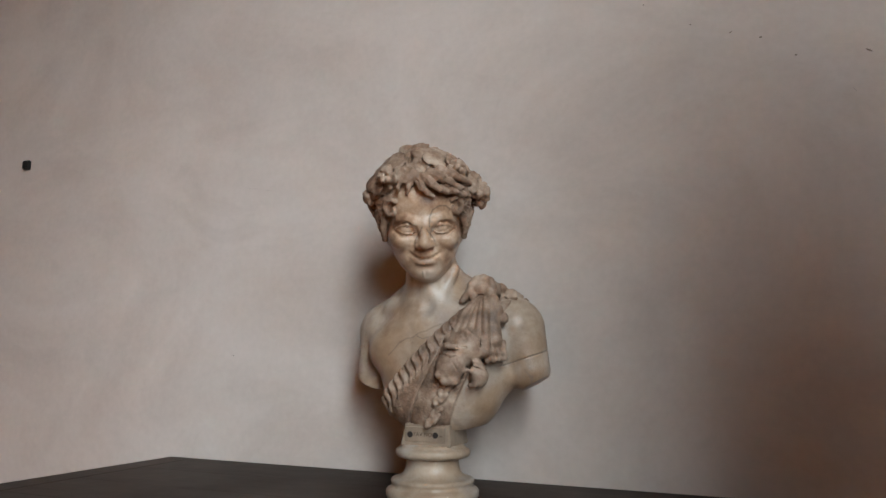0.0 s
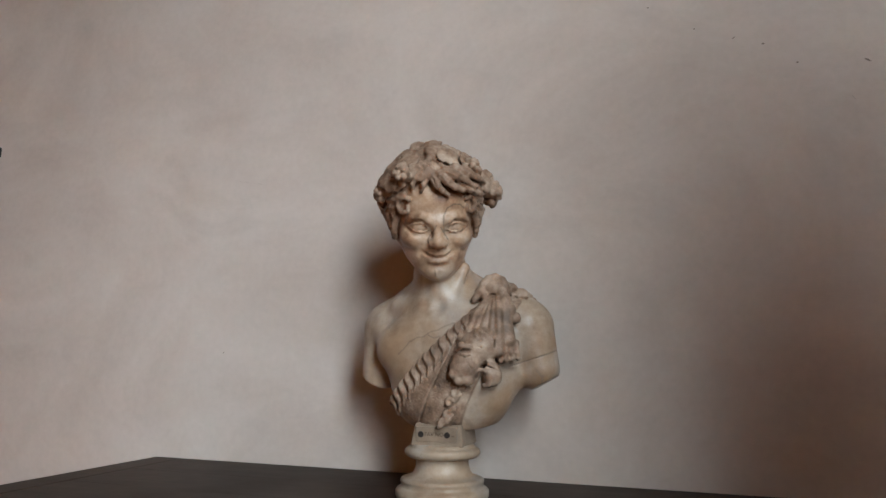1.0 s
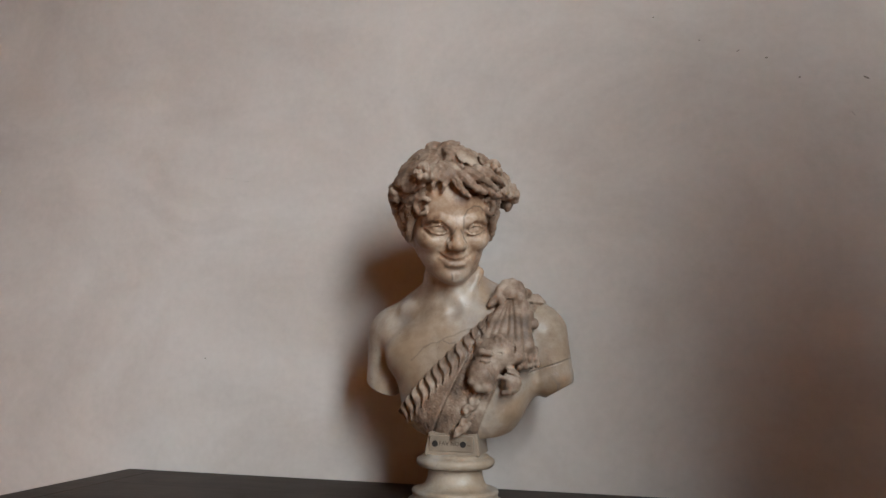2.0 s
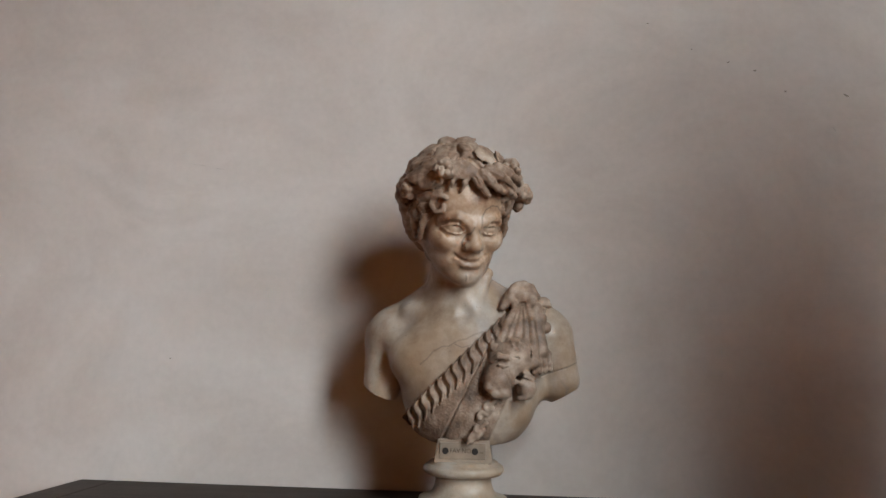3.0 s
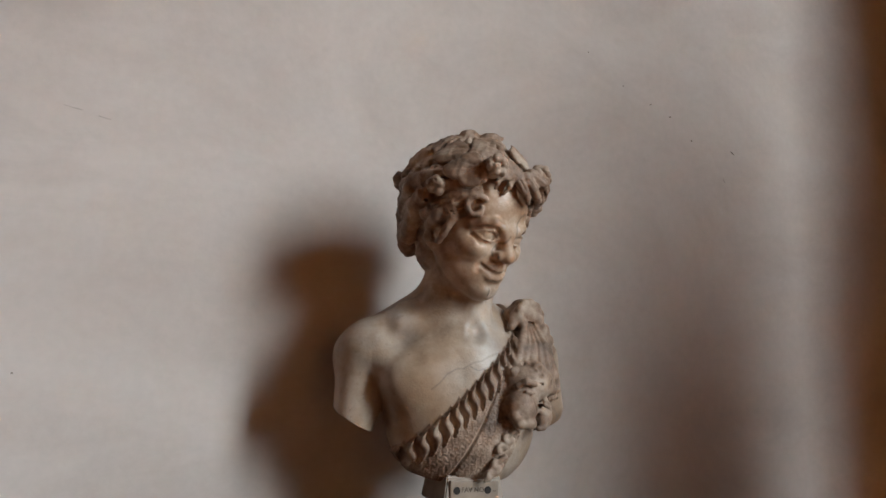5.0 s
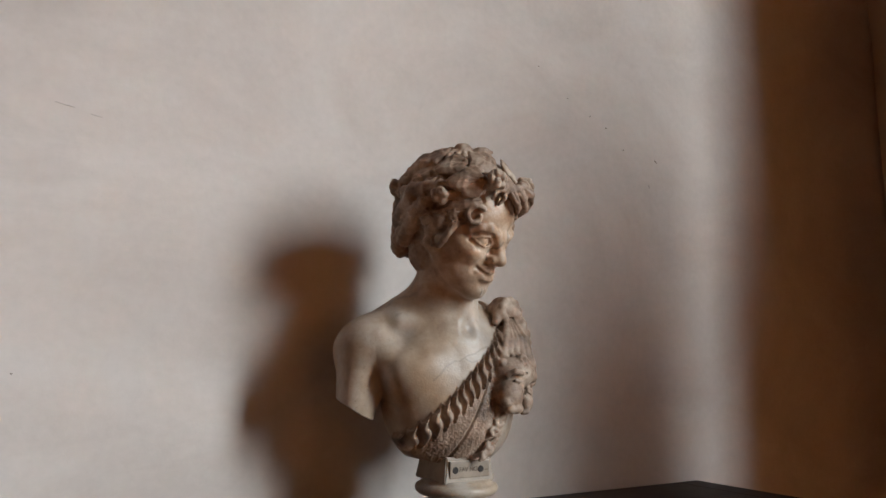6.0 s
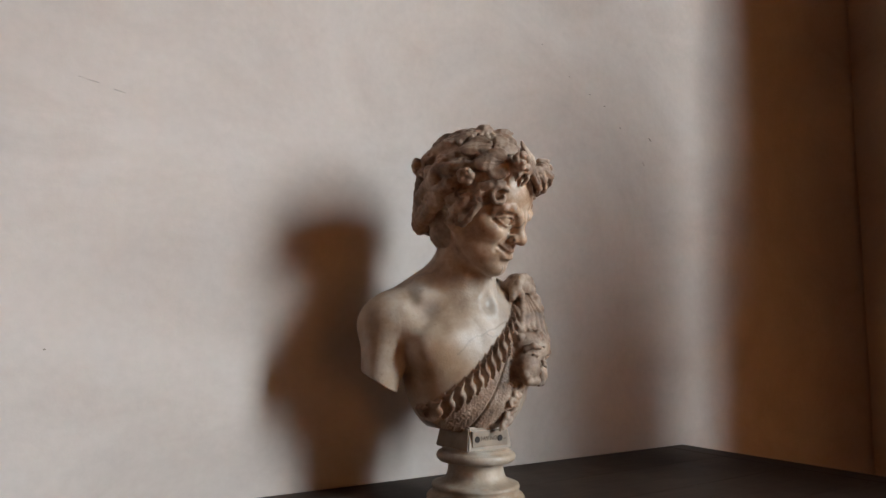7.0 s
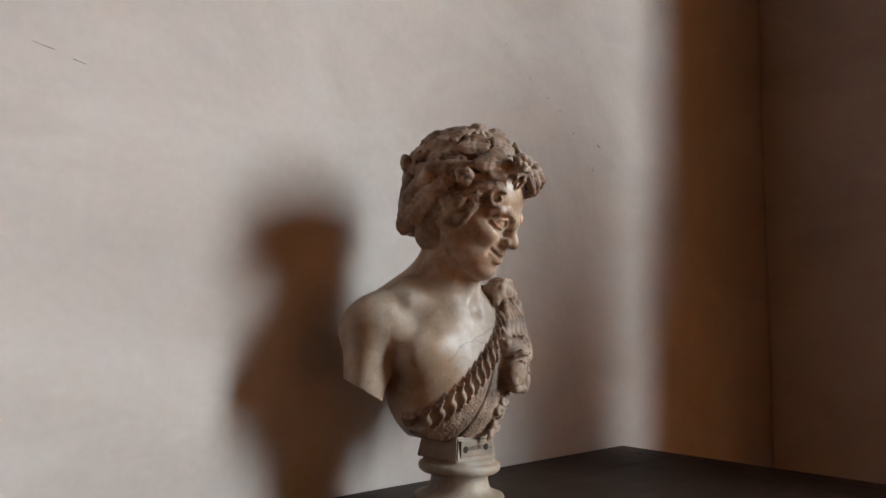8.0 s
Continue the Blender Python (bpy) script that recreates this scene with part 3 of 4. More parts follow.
for s in (-1, 1):
    for a, z, da, dz, r, hook in ((1.55, 0.040, 0.30, 0.055, 0.0125, 0.3), (1.90, 0.062, 0.28, 0.060, 0.0135, -0.4), (2.30, 0.060, 0.30, 0.055, 0.0140, 0.4), (2.72, 0.064, 0.22, 0.060, 0.0140, -0.3),
                                  (1.75, 0.006, 0.40, 0.045, 0.0125, -0.4), (2.12, 0.020, 0.30, 0.060, 0.0145, 0.4), (2.55, 0.018, 0.30, 0.055, 0.0145, -0.5), (2.95, 0.022, 0.20, 0.055, 0.0140, 0.4),
                                  (1.98, -0.030, 0.30, 0.034, 0.0120, 0.3), (2.35, -0.026, 0.30, 0.034, 0.0140, -0.3), (2.75, -0.024, 0.28, 0.034, 0.0140, 0.3),
                                  (1.40, 0.064, 0.40, 0.030, 0.0110, 0.2), (2.05, 0.088, 0.50, 0.030, 0.0120, 0.2), (2.70, 0.092, 0.40, 0.030, 0.0120, -0.2)):
        tress(s * (a + rng.uniform(-0.06, 0.06)), z + rng.uniform(-0.004, 0.004), s * da, dz, r, s * hook)
    # combed strands from the temple back over the ear
    for pts, r in (([(0.064, -0.046, 0.038), (0.076, -0.030, 0.030), (0.084, -0.008, 0.014), (0.084, 0.012, 0.000)], 0.0100), ([(0.060, -0.044, 0.022), (0.071, -0.032, 0.012), (0.077, -0.012, 0.000), (0.077, 0.006, -0.014)], 0.0090)):
        pts = [(s * x, y, z) for x, y, z in pts]
        hr(carved, pts, r, r * 0.8, 0.006)
        for up in (-0.35, 0.4):
            hr(carved, [(x + s * r * 0.85, y - 0.002, z + r * up) for x, y, z in pts], 0.0013, 0.0011, 0.0014, cut)
    # the hooked lock before the ear, another behind it
    hr(carved, [(s * 0.0710, -0.0360, 0.0060), (s * 0.0755, -0.0320, -0.0080), (s * 0.0755, -0.0270, -0.0210), (s * 0.0735, -0.0190, -0.0320), (s * 0.0760, -0.0100, -0.0330), (s * 0.0780, -0.0070, -0.0260)], 0.0064, 0.0032, 0.002)
    hr(carved, [(s * 0.0815, -0.0335, -0.0040), (s * 0.0815, -0.0285, -0.0180), (s * 0.0790, -0.0205, -0.0290)], 0.0013, 0.0010, 0.0014, cut)
    hr(carved, [(s * 0.082, -0.014, 0.010), (s * 0.080, -0.004, -0.010), (s * 0.074, 0.004, -0.030), (s * 0.070, 0.014, -0.036)], 0.0085, 0.0050, 0.003)
    # the ringlet on the temple
    c = head((0.0585 * s, -0.0620, 0.0300))
    out = HEAD.T @ np.array((0.62 * s, -0.75, 0.05))
    b = HEAD.T @ np.array((0, 0, 1.0))
    a = np.cross(out, b)
    a /= np.linalg.norm(a)
    ring(carved, c, 0.0172, 0.0044, a * s, b, 0.0018, 0.9, 6.4, 0.46, 18)
    hr(carved, [(0.058 * s, -0.062, 0.052), (0.066 * s, -0.056, 0.048), (0.074 * s, -0.046, 0.043), (0.082 * s, -0.032, 0.038)], 0.0045, 0.0070, 0.003)
    hr(carved, [(0.060 * s, -0.062, 0.070), (0.072 * s, -0.054, 0.062), (0.085 * s, -0.036, 0.054), (0.095 * s, -0.014, 0.046)], 0.0060, 0.0080, 0.003)
# strands combed over the crown
for i in range(40):
    a = -3.1 + 6.2 * i / 39 + rng.uniform(-0.05, 0.05)
    pts = []
    for j in range(7):
        q = j / 6
        lat = math.radians(84 - 50 * q)
        wv = 0.14 * math.sin(q * 7 + i * 1.3)
        pts.append((0.092 * math.cos(lat) * math.sin(a + wv), 0.020 - 0.092 * math.cos(lat) * math.cos(a + wv), 0.049 + 0.081 * math.sin(lat)))
    hr(carved, pts, 0.0052, 0.0042, 0.0018)
# forelocks springing over the brow, thick on the figure's left
for pts, ra in (([(-0.008, -0.080, 0.084), (-0.002, -0.092, 0.070), (0.008, -0.094, 0.060), (0.018, -0.089, 0.053)], 0.0068),
                ([(0.004, -0.084, 0.088), (0.016, -0.093, 0.076), (0.030, -0.091, 0.066), (0.044, -0.086, 0.060), (0.050, -0.078, 0.062)], 0.0074),
                ([(0.014, -0.084, 0.094), (0.032, -0.094, 0.086), (0.050, -0.087, 0.075), (0.064, -0.078, 0.066), (0.070, -0.068, 0.067)], 0.0080),
                ([(0.030, -0.080, 0.098), (0.052, -0.081, 0.090), (0.070, -0.074, 0.080), (0.086, -0.054, 0.070)], 0.0080),
                ([(0.040, -0.083, 0.074), (0.056, -0.079, 0.062), (0.072, -0.062, 0.052), (0.086, -0.042, 0.048)], 0.0075),
                ([(-0.018, -0.078, 0.082), (-0.025, -0.084, 0.070), (-0.029, -0.0790, 0.056)], 0.0048),
                ([(-0.038, -0.078, 0.080), (-0.044, -0.077, 0.070), (-0.043, -0.0740, 0.062)], 0.0036)):
    hr(carved, pts, ra * 1.2, ra * 0.45, 0.0028)
    for off in (-0.45, 0.35):
        hr(carved, [(x + 0.003 * off, y - ra * 1.3, z + ra * off) for x, y, z in pts[:-1]], 0.0015, 0.0011, 0.0024, cut)


# the wreath: ivy leaves, berries and grapes on a rope round the head
def wreath_point(a):
    """a: 0 over the brow, to the figure's left with a."""
    return np.array((0.100 * math.sin(a), 0.018 - 0.098 * math.cos(a), 0.054 + 0.032 * math.cos(a)))


def outward(p):
    o = np.array(p) - np.array((0, 0.015, 0.030))
    return o / np.linalg.norm(o)


def grapes(p, n, size, spread):
    o = outward(p)
    blob(carved, head(np.array(p) - o * 0.004), (spread * 0.9, spread * 0.9, spread * 0.9), 0.006)
    for i in range(n):
        t = np.array([rng.gauss(0, 1) for _ in range(3)])
        t /= np.linalg.norm(t)
        if t @ o < -0.1:
            t = t - 2 * (t @ o) * o
        q = np.array(p) + t * spread
        s = size * rng.uniform(0.85, 1.15)
        blob(carved, head(q), (s, s, s), 0.0012)
        if i % 2 == 0:
            blob(carved, head(q + outward(q) * s * 0.95), (0.0017, 0.0017, 0.0022), 0.0008, op=cut)


def leaf(p, length, width, turn, lift=0.0):
    """A thick lobed leaf standing off the hair, with a midrib and side veins."""
    o = outward(p)
    p = np.array(p) - o * 0.0025
    a = np.cross(o, (0.0, 0.15, 1.0))
    a /= np.linalg.norm(a)
    b = np.cross(o, a)
    a, b = a * math.cos(turn) + b * math.sin(turn), b * math.cos(turn) - a * math.sin(turn)
    o2 = o + a * lift
    o2 /= np.linalg.norm(o2)
    for along, side, l, w in ((0, 0, 1.0, 0.62), (-0.25, 0.55, 0.55, 0.42), (-0.25, -0.55, 0.55, 0.42), (0.45, 0.0, 0.55, 0.40)):
        c = np.array(p) + a * length * along + b * width * side - o * 0.003 * abs(side)
        blob(carved, head(c), (length * l, width * w + 0.002, 0.0040), 0.0030, [HEAD.T @ a, HEAD.T @ b, HEAD.T @ o2])
    for side in (-0.6, 0.0, 0.6):
        q = np.array(p) + o * 0.0046
        limb(carved, head(q - a * length * 0.7), head(q + a * length * 0.7 + b * width * side), 0.0009, 0.0006, 0.0016, op=cut)


hr(carved, [tuple(wreath_point(2 * math.pi * i / 24)) for i in range(25)], 0.0075, 0.0075, 0.003)
for p, n, size, spread in (((-0.060, -0.082, 0.091), 15, 0.0062, 0.0125), ((0.060, -0.064, 0.096), 15, 0.0062, 0.0130), ((-0.098, -0.014, 0.047), 11, 0.0068, 0.0090), ((0.106, -0.020, 0.050), 13, 0.0078, 0.0135),
                           ((0.104, -0.004, 0.030), 8, 0.0074, 0.0095), ((0.062, 0.098, 0.036), 9, 0.0072, 0.0120), ((-0.064, 0.098, 0.040), 9, 0.0072, 0.0120)):
    grapes(p, n, size, spread)
for p, l, w, t, lift in (((-0.086, -0.048, 0.079), 0.031, 0.027, 0.15, 0.15), ((-0.078, -0.004, 0.098), 0.028, 0.025, 0.5, 0.1), ((-0.030, -0.078, 0.094), 0.017, 0.024, 1.3, 0.15), ((-0.052, -0.040, 0.112), 0.026, 0.022, 0.9, 0.1),
                         ((0.098, -0.034, 0.068), 0.026, 0.022, 0.6, 0.2), ((0.086, 0.012, 0.092), 0.026, 0.024, 2.6, 0.1), ((0.062, -0.030, 0.108), 0.023, 0.020, 2.2, 0.1), ((-0.004, -0.016, 0.132), 0.024, 0.020, 1.3, 0.1),
                         ((0.024, -0.048, 0.117), 0.024, 0.020, 1.9, 0.1), ((-0.058, 0.050, 0.108), 0.028, 0.024, 0.8, 0.1), ((0.020, 0.056, 0.124), 0.026, 0.022, 2.6, 0.1), ((0.060, 0.052, 0.104), 0.026, 0.022, 1.1, 0.1),
                         ((-0.092, 0.034, 0.062), 0.019, 0.019, 0.4, 0.1), ((0.092, 0.036, 0.062), 0.019, 0.019, 2.7, 0.1), ((0.000, 0.116, 0.046), 0.028, 0.022, 0.2, 0.1)):
    leaf(p, l, w, t, lift)
hb(carved, (-0.026, 0.018, 0.130), (0.017, 0.015, 0.010), 0.004)
hr(carved, [(-0.012, -0.002, 0.134), (0.000, -0.008, 0.138), (0.012, -0.012, 0.138)], 0.0070, 0.0030, 0.003)

# the skin slung across the chest: a shell over the body, its edge of tufts, a stitched seam
sl, g = near(np.array((-0.135, -0.330, 1.046)), np.array((0.16, -0.12, 1.33)), 0)
gx, gy, gz = g
p = ((gx + 0.104) - (gz - 1.102)) * 0.7071
s = ((gx + 0.104) + (gz - 1.102)) * 0.7071
q = (gx - 0.040) * 0.913 - (gz - 1.06) * 0.408
seam = np.abs((gx + 0.033) * 0.899 - (gz - 1.068) * 0.438)
reach = 0.031 + 0.004 * np.sin(2 * np.pi * (s + 0.9 * p) / 0.0185 + 0.8)
band = np.clip((reach - p) / 0.003, 0, 1)
phase = 2 * np.pi * (s + 0.85 * p) / 0.0185 + 1.5 * np.sin(p / 0.031 * 5.4 + 0.6) + 0.5 * np.sin(s * 61)
tuft = np.sin(phase) + 0.35 * np.sin(2.0 * phase + 0.7)
thick = 0.0046 + band * (0.0050 * np.tanh(1.7 * tuft) - 0.0002)
wool = np.sin(2 * np.pi * (p / 0.0062) + 1.4 * np.sin(2 * np.pi * s / 0.009 + 9 * p / 0.03)) * np.sin(2 * np.pi * s / 0.0125 + 3 * np.sin(p * 260))
thick = thick + (1 - band) * 0.0009 * wool - 0.0058 * np.clip(1 - seam / 0.0030, 0, 1)
thick = thick + 0.0035 * np.clip((0.010 - np.abs(p - 0.002)) / 0.01, 0, 1)
shell = np.maximum(np.maximum(chest[sl] - thick, -p + 0.0015 * tuft), np.maximum(np.maximum(q, -0.114 - gx), gy + 0.20)).astype(np.float32)
blend(carved, sl, shell, 0.0015)
# the tufted strip that falls below the lion's mask
for z0, x0, dz in ((1.072, 0.020, 1), (1.090, 0.029, -1), (1.108, 0.034, 1), (1.126, 0.044, -1)):
    ring(carved, (x0, -0.286 - 0.004 * (z0 > 1.1), z0), 0.0085, 0.0036, (1, 0, 0), (0, 0.12, 1), 0.002, 0.4 * dz, 4.2 * dz, 0.5, 8)
    limb(carved, (x0 - 0.008, -0.285, z0 - 0.006), (x0 + 0.012, -0.288, z0 + 0.008), 0.003, 0.0045, 0.003)

# the knot on the shoulder, folds falling from it, and the part thrown back over the shoulder
blob(carved, (0.088, -0.258, 1.232), (0.034, 0.020, 0.046), 0.01)
for x0, x1, z1, r in ((0.095, 0.052, 1.200, 0.0085), (0.097, 0.068, 1.210, 0.0075), (0.099, 0.086, 1.215, 0.0075), (0.102, 0.104, 1.205, 0.0075), (0.105, 0.120, 1.195, 0.0085)):
    rope(carved, [(x0, -0.242, 1.302), ((x0 + x1) / 2 + 0.002, -0.268, 1.262), (x1, -0.282, z1)], 0.005, r, 0.0025)
blob(carved, (0.099, -0.226, 1.310), (0.030, 0.030, 0.021), 0.008)
ring(carved, (0.101, -0.247, 1.308), 0.021, 0.0075, (0.96, 0.18, 0.2), (-0.2, 0.1, 0.97), 0.003)
limb(carved, (0.078, -0.244, 1.304), (0.066, -0.252, 1.288), 0.010, 0.006, 0.004)
blob(carved, (0.098, -0.228, 1.327), (0.017, 0.018, 0.010), 0.005)
for i, (x, y, z, r) in enumerate(((0.116, -0.246, 1.302, 0.010), (0.124, -0.250, 1.286, 0.0105), (0.132, -0.250, 1.270, 0.010), (0.141, -0.244, 1.256, 0.0085))):
    blob(carved, (x, y, z), (r, r, r * 1.2), 0.003)
sl, g = near(np.array((0.075, -0.28, 1.23)), np.array((0.20, -0.08, 1.34)), 0)
back = np.maximum(chest[sl] - 0.0075, 1.284 - g[2] + 0.55 * (-0.175 - g[1]) + 0.0 * g[0])
back = np.maximum(np.maximum(back, 0.085 - g[0]), 0.8 * (g[0] - 0.152 + 0.006 * np.sin(g[1] * 160)))
blend(carved, sl, (back - 0.0016 * np.sin(g[0] * 330 + g[1] * 90)).astype(np.float32), 0.003)
for x in (0.128, 0.146, 0.158):
    blob(carved, (x, -0.175, 1.300 - (x - 0.12) * 0.5), (0.007, 0.016, 0.008), 0.004)
blob(carved, (0.140, -0.190, 1.304), (0.012, 0.012, 0.010), 0.004)
blob(carved, (0.118, -0.200, 1.314), (0.016, 0.014, 0.010), 0.006)

# the lion's mask with ears, brow, muzzle, open jaw, and a mane of short locks
blob(carved, (0.082, -0.279, 1.204), (0.038, 0.028, 0.031), 0.008)
blob(carved, (0.061, -0.296, 1.170), (0.026, 0.023, 0.027), 0.012)
blob(carved, (0.047, -0.309, 1.157), (0.0105, 0.009, 0.0085), 0.004)
blob(carved, (0.069, -0.304, 1.147), (0.0135, 0.011, 0.0095), 0.004)
blob(carved, (0.055, -0.305, 1.146), (0.010, 0.010, 0.008), 0.004)
rope(carved, [(0.050, -0.306, 1.200), (0.060, -0.313, 1.206), (0.076, -0.312, 1.203)], 0.005, 0.0045, 0.005)
limb(carved, (0.060, -0.318, 1.1965), (0.075, -0.317, 1.1950), 0.0024, 0.0016, 0.002, op=cut)
rope(carved, [(0.060, -0.314, 1.1915), (0.068, -0.3145, 1.1890), (0.076, -0.311, 1.1905)], 0.0024, 0.002, 0.002)
blob(carved, (0.050, -0.319, 1.158), (0.0022, 0.003, 0.0018), 0.0015, op=cut)
blob(carved, (0.088, -0.297, 1.226), (0.0105, 0.006, 0.0095), 0.003)
blob(carved, (0.087, -0.304, 1.225), (0.0052, 0.004, 0.0052), 0.003, op=cut)
rope(carved, [(0.079, -0.300, 1.217), (0.083, -0.302, 1.222), (0.086, -0.302, 1.219)], 0.0028, 0.0018, 0.002)
blob(carved, (0.053, -0.290, 1.220), (0.0075, 0.005, 0.007), 0.003)
blob(carved, (0.106, -0.277, 1.155), (0.017, 0.016, 0.019), 0.006)
blob(carved, (0.091, -0.300, 1.149), (0.0075, 0.016, 0.0135), 0.003, op=cut)
rope(carved, [(0.080, -0.299, 1.160), (0.090, -0.297, 1.165), (0.099, -0.291, 1.163)], 0.003, 0.003, 0.003)
rope(carved, [(0.094, -0.290, 1.139), (0.103, -0.289, 1.140), (0.109, -0.287, 1.150), (0.104, -0.289, 1.161)], 0.0042, 0.0035, 0.003)
for i in range(12):
    z = 1.222 - 0.0058 * i
    x = 0.103 + 0.006 * math.sin(i * 0.9)
    rope(carved, [(x - 0.006, -0.298 + 0.0006 * i, z + 0.004), (x + 0.004, -0.294 + 0.0006 * i, z), (x + 0.012, -0.283, z - 0.006)], 0.0028, 0.0016, 0.0018)
for i in range(6):
    limb(carved, (0.066 + 0.003 * i, -0.311 + 0.001 * i, 1.184 - 0.002 * i), (0.050 + 0.006 * i, -0.3135 + 0.0012 * i, 1.170 - 0.002 * i), 0.0009, 0.0007, 0.0012, op=cut)
for x0, x1, z1 in ((0.096, 0.061, 1.208), (0.098, 0.077, 1.218), (0.1005, 0.095, 1.224), (0.1035, 0.112, 1.205)):
    rope(carved, [(x0, -0.250, 1.298), ((x0 + x1) / 2 + 0.002, -0.279, 1.260), (x1, -0.293, z1)], 0.0020, 0.0026, 0.0016, op=cut)
for a, b in (((0.058, -0.321, 1.186), (0.047, -0.321, 1.172)), ((0.070, -0.318, 1.183), (0.078, -0.312, 1.166)), ((0.080, -0.313, 1.197), (0.092, -0.304, 1.188)), ((0.079, -0.313, 1.203), (0.094, -0.302, 1.203)),
             ((0.078, -0.312, 1.209), (0.092, -0.302, 1.216)), ((0.066, -0.313, 1.213), (0.070, -0.306, 1.226)), ((0.057, -0.311, 1.211), (0.056, -0.304, 1.224)), ((0.062, -0.319, 1.152), (0.062, -0.316, 1.140)), ((0.074, -0.316, 1.158), (0.086, -0.308, 1.172))):
    limb(carved, a, b, 0.0022, 0.0014, 0.0014, op=cut)
# the paw that hangs beside it
limb(carved, (0.120, -0.250, 1.275), (0.131, -0.262, 1.215), 0.012, 0.013, 0.006)
for i, x in enumerate((0.117, 0.126, 0.135, 0.144)):
    rope(carved, [(x, -0.272 + 0.005 * i, 1.212), (x + 0.001, -0.277 + 0.006 * i, 1.196), (x + 0.002, -0.270 + 0.006 * i, 1.180 + 0.002 * i)], 0.0055, 0.0048, 0.002)
    blob(carved, (x + 0.002, -0.272 + 0.006 * i, 1.181 + 0.002 * i), (0.0048, 0.0060, 0.0060), 0.002)

# the bust ends below in a shallow curve, open behind
# drilled hollows among the curls, and a chiselled face on all carved work
for i in range(44):
    a = rng.uniform(-3.1, 3.1)
    lat = rng.uniform(-0.35, 0.62)
    c = np.array((0.100 * math.cos(lat) * math.sin(a), 0.020 - 0.100 * math.cos(lat) * math.cos(a), 0.045 + 0.092 * math.sin(lat)))
    if c[1] < -0.010 and c[2] < 0.066:
        continue
    t = np.array((math.cos(a), math.sin(a), rng.uniform(-0.8, 0.8))) * rng.uniform(0.005, 0.011)
    limb(carved, head(c - t), head(c + t * 0.4 + np.array((0, 0, 0.003))), 0.0034, 0.0020, 0.002, op=cut)
    limb(carved, head(c + t * 0.4), head(c + t), 0.0024, 0.0012, 0.002, op=cut)
at = np.nonzero(np.abs(carved) < 0.004)
cx, cy, cz = AX[0][at[0]], AX[1][at[1]], AX[2][at[2]]
carved[at] += np.where(cz > 1.34, 0.5, 0.18) * (0.0009 * np.sin(cx * 330 + 2.1 * np.sin(cz * 170)) * np.sin(cy * 300 + 1.9 * np.sin(cx * 210)) + 0.0006 * np.sin(cz * 520 + 2 * np.sin(cx * 260 + cy * 310)))

sl, g = near(np.array((-0.12, -0.24, 1.04)), np.array((0.13, -0.05, 1.30)), 0)
hollow = np.sqrt((g[0] / 0.095) ** 2 + ((g[1] + 0.085) / 0.085) ** 2 + ((g[2] - 1.17) / 0.11) ** 2)
cut(skin, sl, ((hollow - 1) * 0.085).astype(np.float32), 0.01)
body = skin.copy()
blend(body, (slice(None),) * 3, carved, 0.0022)
rim = np.minimum(1.0585 + 0.028 * (np.abs(AX[0] - 0.012) / 0.106) ** 4, 1.112).astype(np.float32)
body = np.maximum(body, 0.8 * (rim[:, None, None] - AX[2][None, None, :]))
body[0], body[-1], body[:, 0], body[:, -1], body[:, :, 0], body[:, :, -1] = 1, 1, 1, 1, 1, 1


def skin_net(f):
    """Dual surface of the field's zero level: one vertex a crossed cell, one quad a crossed edge."""
    inside = f < 0
    corners = [(i, j, k) for i in (0, 1) for j in (0, 1) for k in (0, 1)]
    nx, ny, nz = (n - 1 for n in f.shape)
    count = np.zeros((nx, ny, nz), np.int8)
    for i, j, k in corners:
        count += inside[i : i + nx, j : j + ny, k : k + nz]
    cells = np.argwhere((count > 0) & (count < 8))
    index = np.full((nx, ny, nz), -1, np.int64)
    index[tuple(cells.T)] = np.arange(len(cells))
    total, hits = np.zeros((len(cells), 3)), np.zeros(len(cells))
    for a in corners:
        for axis in range(3):
            if a[axis]:
                continue
            b = list(a)
            b[axis] = 1
            fa = f[tuple((cells + a).T)].astype(float)
            fb = f[tuple((cells + b).T)].astype(float)
            cross = (fa < 0) != (fb < 0)
            t = np.where(cross, fa / np.where(fa == fb, 1, fa - fb), 0)
            place = np.tile(np.array(a, float), (len(cells), 1))
            place[:, axis] = t
            total += place * cross[:, None]
            hits += cross
    verts = (cells + total / hits[:, None]) * STEP + np.array([a[0] for a in AX])
    faces = []
    for axis in range(3):
        u, v = (axis + 1) % 3, (axis + 2) % 3
        lo = [slice(None)] * 3
        hi = [slice(None)] * 3
        lo[axis], hi[axis] = slice(0, -1), slice(1, None)
        crossed = inside[tuple(lo)] != inside[tuple(hi)]
        at = np.argwhere(crossed)
        at = at[(at[:, u] > 0) & (at[:, v] > 0) & (at[:, u] < f.shape[u] - 1) & (at[:, v] < f.shape[v] - 1)]
        du, dv = np.eye(3, dtype=int)[u], np.eye(3, dtype=int)[v]
        quad = np.stack([index[tuple((at - s * du - t * dv).T)] for s, t in ((0, 0), (1, 0), (1, 1), (0, 1))], 1)
        flip = ~inside[tuple(at.T)]
        quad[flip] = quad[flip][:, ::-1]
        faces.append(quad)
    return cells, verts, np.concatenate(faces)


cells, verts, faces = skin_net(body)
